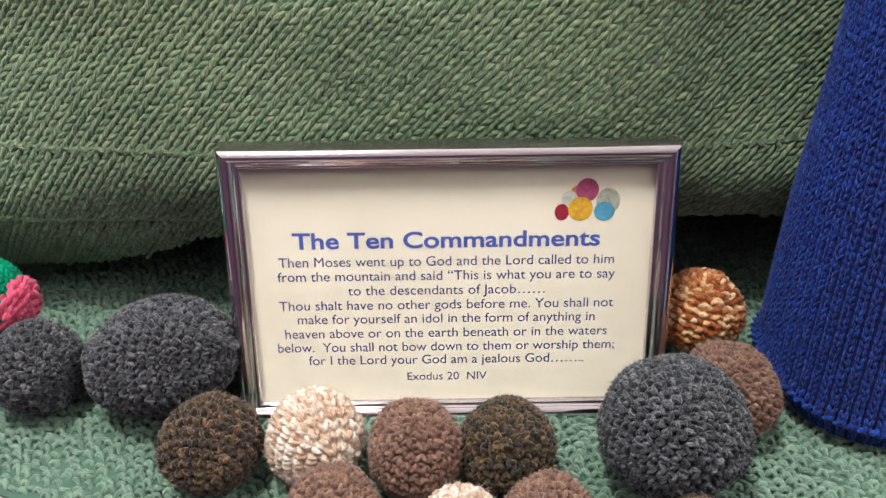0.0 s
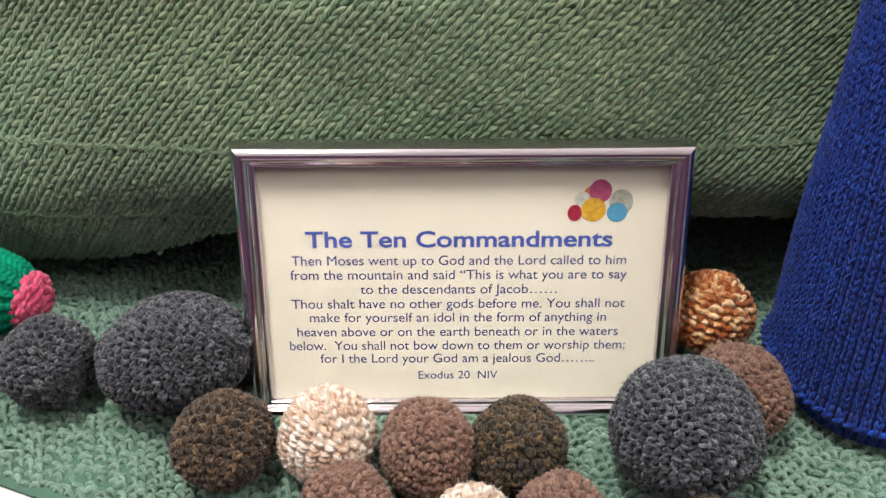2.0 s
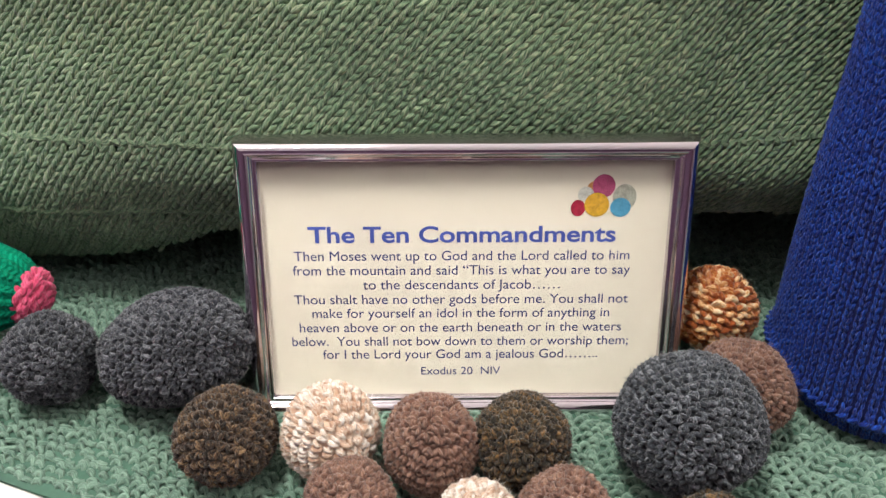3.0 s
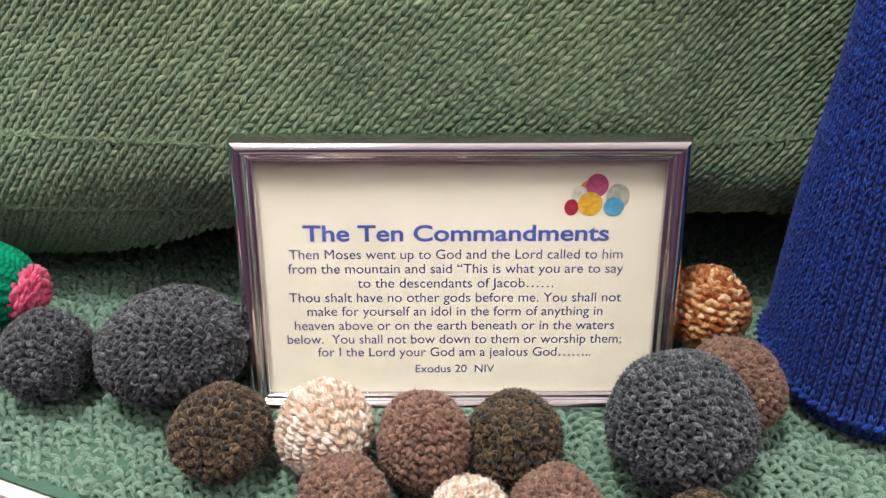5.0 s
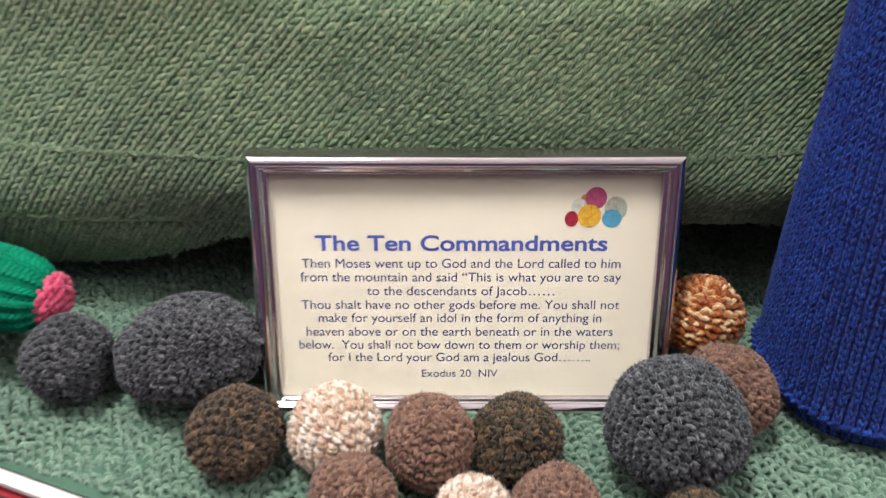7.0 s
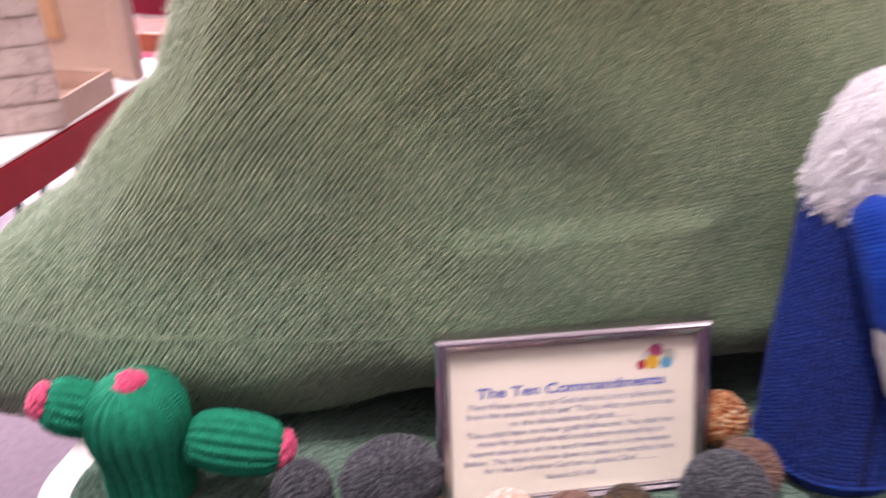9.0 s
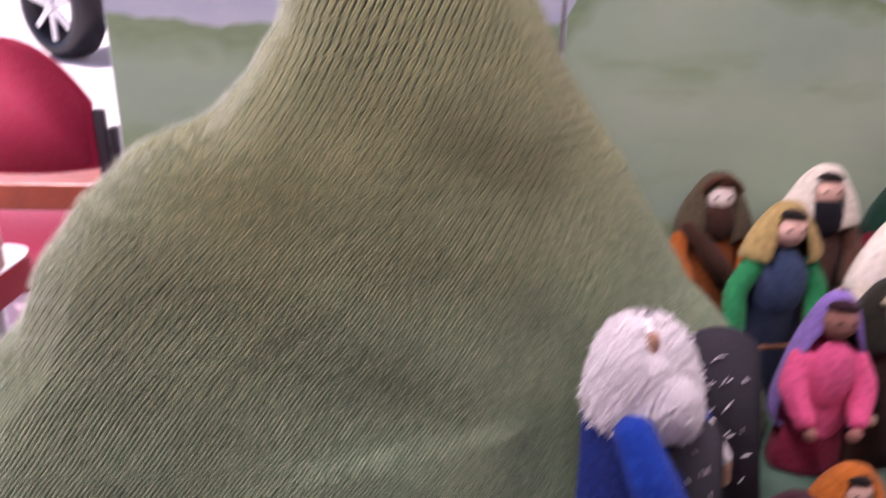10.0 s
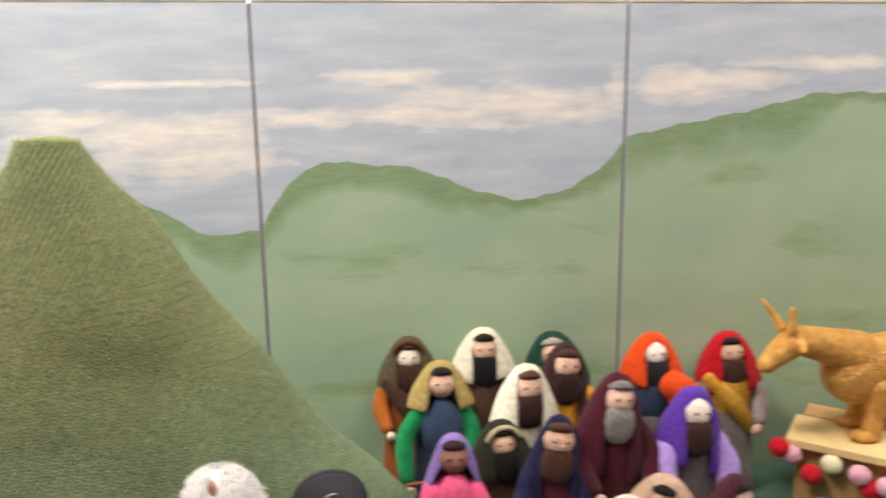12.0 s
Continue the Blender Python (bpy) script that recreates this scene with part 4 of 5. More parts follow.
for x, z, ln, deg in ((0.0442, 0.0967, 0.0075, 72), (0.0452, 0.0982, 0.0060, 66), (0.0590, 0.0992, 0.0060, -68)):
    bm = box(0.00016, 0.00003, ln, 0, (0, 0, 0), None, Matrix.Rotation(radians(deg), 4, "Y"))
    bmesh.ops.translate(bm, verts=bm.verts, vec=(x - ln / 2 * math.sin(radians(deg)), 0.0021, z))
    part("printed_needle", bm, M["board"], sheet)


# ---- numpy pieces for dolls and animals: (verts, quads, uv, slot) ----
def lathe(profile, centre=(0, 0, 0), seg=28, squash=(1, 1), slot=0, ribs=0, rib=0.0, start=0.0, sweep=360.0, lean=(0, 0)):
    pr = np.array(profile, float)
    wrap = sweep >= 359.9
    th = np.radians(start + sweep * np.arange(seg + (0 if wrap else 1)) / seg)
    along = np.concatenate([[0], np.cumsum(np.linalg.norm(np.diff(pr, axis=0), axis=1))])
    r = pr[None, :, 0] * (1 + rib * np.cos(ribs * th)[:, None]) if ribs else np.repeat(pr[None, :, 0], len(th), 0)
    x = r * np.cos(th)[:, None] * squash[0] + centre[0] + lean[0] * (pr[None, :, 1] - pr[0, 1])
    y = r * np.sin(th)[:, None] * squash[1] + centre[1] + lean[1] * (pr[None, :, 1] - pr[0, 1])
    z = np.repeat(pr[None, :, 1], len(th), 0) + centre[2]
    uv = np.stack([np.repeat((th * pr[:, 0].mean())[:, None], len(pr), 1), np.repeat(along[None], len(th), 0)], -1)
    return np.stack([x, y, z], -1).reshape(-1, 3), grid_faces(len(th), len(pr), wrap), uv.reshape(-1, 2), slot


def egg(centre, radii, slot=0, turn=None, u=18, v=11):
    ph = np.linspace(0.03, np.pi - 0.03, v)
    p, f, uv, s = lathe([(math.sin(a), -math.cos(a)) for a in ph], seg=u)
    p = p * np.array(radii)
    if turn is not None:
        p = p @ np.array(Euler([radians(a) for a in turn]).to_matrix()).T
    return p + np.array(centre), f, uv * max(radii), slot


def limb(points, radii, slot=0, seg=12):
    """A rounded tube along a few points, closed at both ends."""
    pts = np.array(points, float)
    n = 5 * (len(pts) - 1) + 1
    s = np.linspace(0, len(pts) - 1, n)
    base = np.arange(len(pts))
    c = np.stack([np.interp(s, base, pts[:, k]) for k in range(3)], -1)
    if len(pts) > 2:
        for _ in range(3):
            c[1:-1] = (c[:-2] + 2 * c[1:-1] + c[2:]) / 4
    r = np.interp(s, base, radii)
    t = unit(np.gradient(c, axis=0))
    c = np.concatenate([c[:1] - t[:1] * r[0] * 0.75, c[:1] - t[:1] * r[0] * 0.4, c, c[-1:] + t[-1:] * r[-1] * 0.4, c[-1:] + t[-1:] * r[-1] * 0.75])
    r = np.concatenate([[r[0] * 0.12, r[0] * 0.78], r, [r[-1] * 0.78, r[-1] * 0.12]])
    t = np.concatenate([t[:1], t[:1], t, t[-1:], t[-1:]])
    ref = np.array([0.31, 0.2, 0.93])
    a = unit(np.cross(t, ref))
    b = np.cross(t, a)
    th = np.arange(seg) / seg * 2 * np.pi
    v = c[None] + r[None, :, None] * (np.cos(th)[:, None, None] * a[None] + np.sin(th)[:, None, None] * b[None])
    ln = np.concatenate([[0], np.cumsum(np.linalg.norm(np.diff(c, axis=0), axis=1))])
    uv = np.stack([np.repeat((th * r.mean())[:, None], len(c), 1), np.repeat(ln[None], seg, 0)], -1)
    return v.reshape(-1, 3), grid_faces(seg, len(c), True)[:, ::-1], uv.reshape(-1, 2), slot


def hood(zf, W, fall, slot=0, opening=0.0178, spread=0.0, thick=0.005, fold=0.0, ph=0.0, S=1.0, peak=0.0305):
    """A head cloth: a thick soft bell over the head, open before the face (towards -y), its two flaps hanging unevenly."""
    n, m = 44, 28
    top, low = zf + peak * S, zf - fall
    t = np.concatenate([[0, 0.006, 0.02, 0.05], np.linspace(0.09, 0.9, m - 8), [0.94, 0.97, 0.99, 1.0]])
    shape_t = (0, 0.006, 0.02, 0.05, 0.10, 0.17, 0.28, 0.42, 0.58, 0.75, 0.88, 0.94, 0.975, 0.992, 1.0)
    shape_r = (0.02, 0.11, 0.205, 0.31, 0.40, 0.49, 0.61, 0.745, 0.865, 0.955, 1.0, 0.985, 0.95, 0.90, 0.83)
    zs = top + (low - top) * t
    brow = zf + 0.0205 * S
    rings = []
    for off in (0, thick):
        rows = []
        for z, k, tt in zip(zs, np.interp(t, shape_t, shape_r), t):
            r = max(W * k - off, 0.0008)
            a = 0.0
            if z < brow:
                a = opening * S * min(1.0, ((brow - z) / (0.016 * S)) ** 0.5) + spread * max(0.0, (zf - 0.01 - z) / fall)
            gap = math.asin(min(0.93, a / r))
            th = np.linspace(-np.pi / 2 + gap, 1.5 * np.pi - gap, n)
            wav = 1 + fold * k * (np.sin(5 * th + ph + z * 50) + 0.6 * np.sin(9 * th - ph * 2 + z * 90))
            y = np.sin(th)
            sag = 0.010 * S * tt ** 3 * np.sin(th * 1.5 + ph * 3)
            rows.append(np.stack([r * wav * np.cos(th), r * wav * y * np.where(y > 0, 0.74, 0.62), z - off * (0.8 if k < 0.5 else 0) + sag], -1))
        rings.append(np.stack(rows, 1))
    loop = np.concatenate([rings[0], rings[1][::-1]], 0)
    k, q = loop.shape[:2]
    uv = np.stack([np.repeat(np.linspace(0, 2 * np.pi * W * 1.6, k)[:, None], q, 1), np.repeat(np.linspace(0, (top - low) * 1.3, q)[None], k, 0)], -1)
    return loop.reshape(-1, 3), grid_faces(k, q, True), uv.reshape(-1, 2), slot


def hairy(pieces, seed):
    """The pieces of a doll, their surface uneven and with short loose wool hairs standing off it."""
    g = np.random.default_rng(int(abs(seed) * 10000))
    out = []
    for v, f, uv, s in pieces:
        k = 1300.0
        v = v + 0.00042 * np.stack([np.sin(v[:, 1] * k + v[:, 2] * 900), np.sin(v[:, 2] * k + v[:, 0] * 800), np.sin(v[:, 0] * k + v[:, 1] * 1000)], -1)
        out.append((v, f, uv, s))
        if s in (2, 11):
            continue
        pick = f[g.integers(0, len(f), 420 if s in (0, 1) else 130)]
        at = v[pick].mean(1)
        nrm = np.cross(v[pick[:, 1]] - v[pick[:, 0]], v[pick[:, 2]] - v[pick[:, 0]])
        ok = np.linalg.norm(nrm, axis=1) > 1e-10
        pick, at, nrm = pick[ok], at[ok], unit(nrm[ok])
        away = at - np.array([v[:, 0].mean(), v[:, 1].mean(), v[:, 2].mean()])
        nrm *= np.where((nrm * away).sum(1) < 0, -1, 1)[:, None]
        rise = unit(nrm + g.normal(0, 0.7, at.shape)) * g.uniform(0.0012, 0.0036, (len(at), 1))
        side = unit(np.cross(rise, g.normal(0, 1, at.shape))) * 0.00016
        hv = np.stack([at - side, at + side, at + rise + side * 0.3, at + rise - side * 0.3], 1).reshape(-1, 3)
        out.append((hv, np.arange(len(hv)).reshape(-1, 4), np.repeat(uv[pick[:, 0]], 4, 0), s))
    return out


def assemble(name, pieces, mats, m, label, category, group=""):
    """One plain mesh out of several pieces, each with its own material."""
    vs, fs, us, sl = [], [], [], []
    base = 0
    for v, f, uv, s in pieces:
        vs.append(v)
        fs.append(f + base)
        us.append(uv)
        sl.append(np.full(len(f), s, np.int32))
        base += len(v)
    me = arrays_mesh(name, np.concatenate(vs), np.concatenate(fs), np.concatenate(us))
    for mt in mats:
        me.materials.append(mt)
    me.polygons.foreach_set("material_index", np.concatenate(sl))
    ob = new(name, me)
    ob.matrix_world = m
    return tagged(ob, label, category, group)


_wool = {}


def wool(r, g, b, pitch=0.0030):
    key = (r, g, b, pitch)
    if key not in _wool:
        k = 0.72
        _wool[key] = knit_cloth("knitted_wool", [lc(r * k, g * k, b * k), lc(r, g, b), lc(min(255, r * 1.15 + 6), min(255, g * 1.15 + 6), min(255, b * 1.15 + 6))], pitch)
    return _wool[key]


# ---- the standing dolls ----
def doll(x, y, face, scarf, robe, beard, label, sleeve=None, sash=None, skin=(226, 184, 164), hair=(30, 22, 20), yaw=0.0, wide=1.0, size=1.0, brow=True, lean=0.0, wrap=None, fall=0.050, arms=True, phase=0.0, spread=0.0, drape=None, reach=0.0, bulk=1.0, bell=1.0, lute=None, tip=0.0, band=None, chest=None):
    """A knitted doll with a head cloth; face: the height of its face over the cloth."""
    S = size
    zf = face
    sh = zf - 0.030 * S
    p = []
    w = wide * S
    p.append(lathe([(0.001, 0.0), (0.046 * w, 0.0), (0.050 * w, 0.006), (0.046 * w, 0.03), (0.040 * w, sh * 0.5), (0.036 * w, sh * 0.8), (0.031 * w, sh - 0.014), (0.020 * w, sh + 0.0), (0.010, zf - 0.017)], squash=(1, 0.66), slot=1, ribs=7, rib=0.022))
    head = [egg((0, -0.006 * S, zf), (0.0195 * S, 0.0185 * S, 0.0205 * S), 2, None, 20, 14),
            hood(zf, 0.0485 * w * bell, fall * S, 0, spread=spread, fold=0.022, ph=phase + x * 40, S=S)]
    if beard:
        v, f, uv, sl = egg((0, 0, 0), (1, 1, 1), 3, None, 22, 14)
        # a broad beard that starts on the cheeks and lies before the chest
        v = np.sign(v) * np.abs(v) ** np.array([0.72, 0.8, 0.74])
        v[:, 0] *= 1 - 0.22 * np.clip(-v[:, 2], 0, 1) ** 2
        head.append((v * np.array([0.0200, 0.0105, 0.0240]) * S + np.array([0, -0.0170 * S, zf - 0.0290 * S]), f, uv * 0.02, sl))
    if brow:
        # a fringe, lowest at the temples
        v, f, uv, sl = egg((0, 0, 0), (1, 1, 1), 4, None, 20, 10)
        v[:, 2] += 0.55 * (1 - v[:, 0] ** 2) - 0.2
        head.append((v * np.array([0.0160, 0.0122, 0.0058]) * S + np.array([0, -0.0092 * S, zf + 0.0170 * S]), f, uv * 0.02, sl))
    head.append(egg((0, -0.0240 * S, zf - 0.002), (0.0024 * S, 0.0022 * S, 0.0036 * S), 2, None, 10, 7))
    for s in (-1, 1):
        head.append(egg((s * 0.0074 * S, -0.0222 * S, zf + 0.0038 * S), (0.0026 * S, 0.0016 * S, 0.0019 * S), 11, None, 8, 6))
    if band:
        th_ = np.linspace(np.pi * 0.10, np.pi * 0.90, 7)
        head.append(limb([(0.0235 * S * math.cos(a), -0.0175 * S, zf + 0.004 * S + 0.0230 * S * math.sin(a)) for a in th_], [0.0036 * S] * 7, 9, 10))
    if tip:
        ca, sa = math.cos(radians(tip)), math.sin(radians(tip))
        head = [(np.stack([v[:, 0] * ca + (v[:, 2] - sh) * sa, v[:, 1], sh - v[:, 0] * sa + (v[:, 2] - sh) * ca], -1), f, uv, sl) for v, f, uv, sl in head]
    p += head
    if chest:
        p.append(egg((0, -0.012 * S, sh - 0.034 * S), (0.032 * w, 0.017 * S, 0.044 * S), 10, None, 22, 14))
    if sash:
        p.append(limb([(-0.034 * w, -0.014 * S, sh - 0.006), (0.0, -0.028 * w, sh - 0.045), (0.032 * w, -0.020 * S, sh - 0.088)], [0.011 * S, 0.014 * S, 0.012 * S], 6))
    if wrap:
        p.append(lathe([(0.038 * w, sh - 0.10), (0.0415 * w, sh - 0.09), (0.040 * w, sh - 0.03), (0.033 * w, sh - 0.008), (0.018 * w, sh + 0.004)], squash=(1, 0.72), slot=6))
    if drape:
        p.append(limb([(0.016 * w, -0.024 * S, sh - 0.008), (0.040 * w, -0.030 * S, sh - 0.028), (0.054 * w, -0.028 * S, sh - 0.075)], [0.020 * S, 0.026 * S, 0.022 * S], 7, 18))
    if lute:
        p.append(limb([(-0.056 * w, -0.052 * S, sh - 0.092), (0.03 * w, -0.052 * S, sh - 0.088)], [0.0026, 0.0026], 8))
        p.append(egg((0.036 * w, -0.050 * S, sh - 0.086), (0.017, 0.008, 0.012), 8))
    if arms:
        for s in (-1, 1):
            ex = reach if s < 0 else 0.0
            p.append(limb([(s * 0.031 * w, -0.004, sh - 0.012), (s * (0.046 + ex * 0.5) * w, -0.014 * S, sh - 0.042), (s * (0.034 + ex) * w, -0.036 * S, sh - 0.070 - ex)], [0.0125 * S * bulk, 0.0135 * S * bulk, 0.0105 * S], 5, 14))
            p.append(egg((s * (0.028 + ex) * w, -0.043 * S, sh - 0.080 - ex * 1.3), (0.0070 * S, 0.0070 * S, 0.0095 * S), 2, (20, s * 25, 0), 12, 8))
    mats = [wool(*scarf), wool(*robe), wool(*skin, 0.0024), wool(*(beard or robe)), wool(*hair), wool(*(sleeve or robe)), wool(*(sash or wrap or robe)), wool(*(drape or robe)), wool(*(lute or robe)), wool(*(band or scarf)), wool(*(chest or robe)), wool(64, 44, 38)]
    return assemble("doll", hairy(p, x), mats, Matrix.Translation((x, y, GROUND)) @ Matrix.Rotation(radians(yaw) + TURN, 4, "Z") @ Matrix.Rotation(radians(lean), 4, "X"), label, "doll", "crowd of knitted dolls")


CREAM, DARK, BROWN = (232, 224, 204), (24, 22, 30), (66, 42, 32)
PALE = (240, 222, 210)
doll(0.483, 0.370, 0.224, (88, 78, 58), (150, 82, 38), BROWN, "knitted doll in an olive-brown hood and orange robe, brown beard", (184, 100, 40), (70, 44, 32), yaw=-4, hair=(84, 52, 38), skin=PALE, band=(86, 54, 38), fall=0.054)
doll(0.574, 0.300, 0.246, CREAM, (84, 58, 48), DARK, "knitted doll in a cream hood, long black beard", (96, 66, 52), yaw=-3, fall=0.050, phase=1.0)
doll(0.491, 0.259, 0.221, (174, 150, 94), (34, 46, 66), None, "knitted doll in a mustard hood and green sleeves, holding a lute", (10, 128, 76), yaw=2, wide=0.95, spread=0.008, reach=0.022, fall=0.044, lute=(120, 78, 52), chest=(58, 76, 106))
doll(0.588, 0.195, 0.223, (236, 228, 208), (206, 196, 174), (58, 36, 34), "knitted doll in a cream hood and wrap, dark beard", (206, 196, 176), hair=(84, 50, 36), yaw=6, fall=0.064, tip=3, phase=2.2)
doll(0.462, 0.142, 0.171, (150, 124, 200), (150, 44, 70), None, "knitted lady doll in a lilac hood, pink top and maroon skirt", (250, 100, 148), skin=(158, 112, 100), hair=(50, 26, 34), yaw=-2, size=0.95, wide=0.82, bell=1.25, fall=0.118, spread=0.062, bulk=1.15, chest=(250, 102, 150), wrap=(250, 102, 150))
doll(0.810, 0.219, 0.232, (236, 78, 28), (128, 118, 118), (38, 38, 44), "knitted doll in a bright orange hood, dark beard", (128, 118, 118), skin=(242, 228, 218), brow=False, yaw=2, fall=0.048, wide=1.02, drape=(232, 76, 28), chest=(54, 66, 96))
doll(0.934, 0.198, 0.225, (190, 18, 36), (150, 140, 140), (72, 46, 38), "knitted doll in a red hood and mustard wrap, brown beard", (150, 140, 140), (206, 156, 60), yaw=-2, wide=1.05, fall=0.052, tip=-3, spread=0.004, chest=(206, 156, 60))
doll(0.526, 0.138, 0.180, (44, 44, 34), (66, 46, 38), (26, 22, 24), "knitted doll in a cream-edged dark green hood, black beard", (104, 66, 54), skin=(222, 182, 156), hair=(44, 38, 30), yaw=6, size=0.92, band=(186, 172, 146), tip=-3)
doll(0.653, 0.208, 0.240, (60, 32, 32), (206, 140, 40), (54, 32, 30), "knitted doll in a dark brown hood and orange-yellow sleeves", (214, 150, 44), hair=(70, 42, 36), yaw=4, fall=0.092, wide=1.0, bulk=1.1, tip=5, phase=0.7)
doll(0.672, 0.262, 0.239, (16, 62, 48), (120, 26, 42), None, "knitted doll in a dark green hood and dark red robe", (124, 24, 42), hair=(160, 152, 146), yaw=-10, wide=1.05, tip=-7)
doll(0.642, 0.070, 0.245, (74, 20, 38), (66, 16, 34), (136, 132, 132), "knitted doll in a maroon hood, grey beard", (66, 16, 34), hair=(124, 118, 118), skin=(224, 186, 168), yaw=4, wide=1.05, fall=0.100, tip=7)
doll(0.737, 0.044, 0.222, (94, 54, 168), (96, 88, 92), (64, 42, 38), "knitted doll in a bright purple hood, brown beard", (172, 146, 222), skin=(240, 226, 216), brow=False, yaw=8, wide=1.0, fall=0.068, bulk=1.35, tip=4)
doll(0.565, 0.073, 0.205, (30, 30, 66), (84, 26, 44), (74, 46, 38), "knitted doll in a navy hood, brown beard", (32, 32, 70), hair=(70, 42, 34), skin=(220, 178, 158), yaw=-6, size=0.95, fall=0.105, wide=0.92, tip=6)
doll(0.602, -0.020, 0.158, (226, 214, 190), (206, 190, 160), (110, 84, 66), "small knitted doll in a cream hood before the crowd", (206, 190, 160), yaw=-14, size=0.86, lean=8)
doll(0.672, 0.004, 0.150, (200, 168, 148), (206, 190, 160), None, "small knitted doll in a beige hood before the crowd", (226, 210, 180), yaw=-30, size=0.92, lean=6, tip=4, wide=1.1)
doll(0.722, -0.052, 0.160, (74, 26, 44), (64, 22, 38), None, "small knitted doll in a dark maroon hood before the crowd", skin=(206, 190, 176), yaw=30, size=0.84)
doll(0.428, 0.052, 0.046, (196, 110, 40), (120, 70, 40), None, "short knitted doll in an orange hood before the crowd", yaw=0, size=0.8, arms=False, fall=0.036)
doll(0.905, -0.015, 0.070, (64, 96, 132), (60, 88, 122), None, "small knitted doll in a pale-edged slate-blue hood beside the stand", yaw=12, size=0.9, band=(190, 196, 200))

# dark cloth on the ground before the crowd
def cloth_bundle():
    v, f, uv, sl = egg((0, 0, 0.012), (0.085, 0.045, 0.032), 0, None, 40, 24)
    v[:, 2] = np.maximum(v[:, 2] * (1 + 0.25 * np.sin(v[:, 0] * 45 + 1) * np.cos(v[:, 1] * 60)) + 0.004 * np.sin(v[:, 0] * 110 + v[:, 1] * 70), 0)
    v[:, 1] += 0.012 * np.sin(v[:, 0] * 38)
    p = [(v, f, uv, sl)]
    assemble("folded_cloth", p, [wool(64, 22, 36)], Matrix.Translation((0.345, 0.036, GROUND)), "dark maroon knitted cloth bundled on the mint cloth", "cloth")


cloth_bundle()

# ---- the white-haired figure in the blue robe ----
RX, RY = 0.179, 0.011


def robe_surface(p, q):
    """Round the robe p metres (at its middle), q metres up."""
    h = np.clip(q / 0.205, 0, 1)
    r = 0.0385 + 0.0075 * (1 - h) + 0.0015 * np.sin(np.pi * np.clip(h / 0.6, 0, 1)) - 0.006 * np.clip(1 - q / 0.014, 0, 1) ** 2 + 0.0022 * np.exp(-((q - 0.0125) / 0.003) ** 2)
    th = p / 0.042 - np.pi / 2
    fold = 1 + 0.02 * np.sin(5 * th + 1) * (1 - h)
    return np.stack([RX + 0.004 * h + r * fold * np.cos(th), RY + 0.043 * h + r * 0.92 * fold * np.sin(th), GROUND + 0.001 + q], -1)


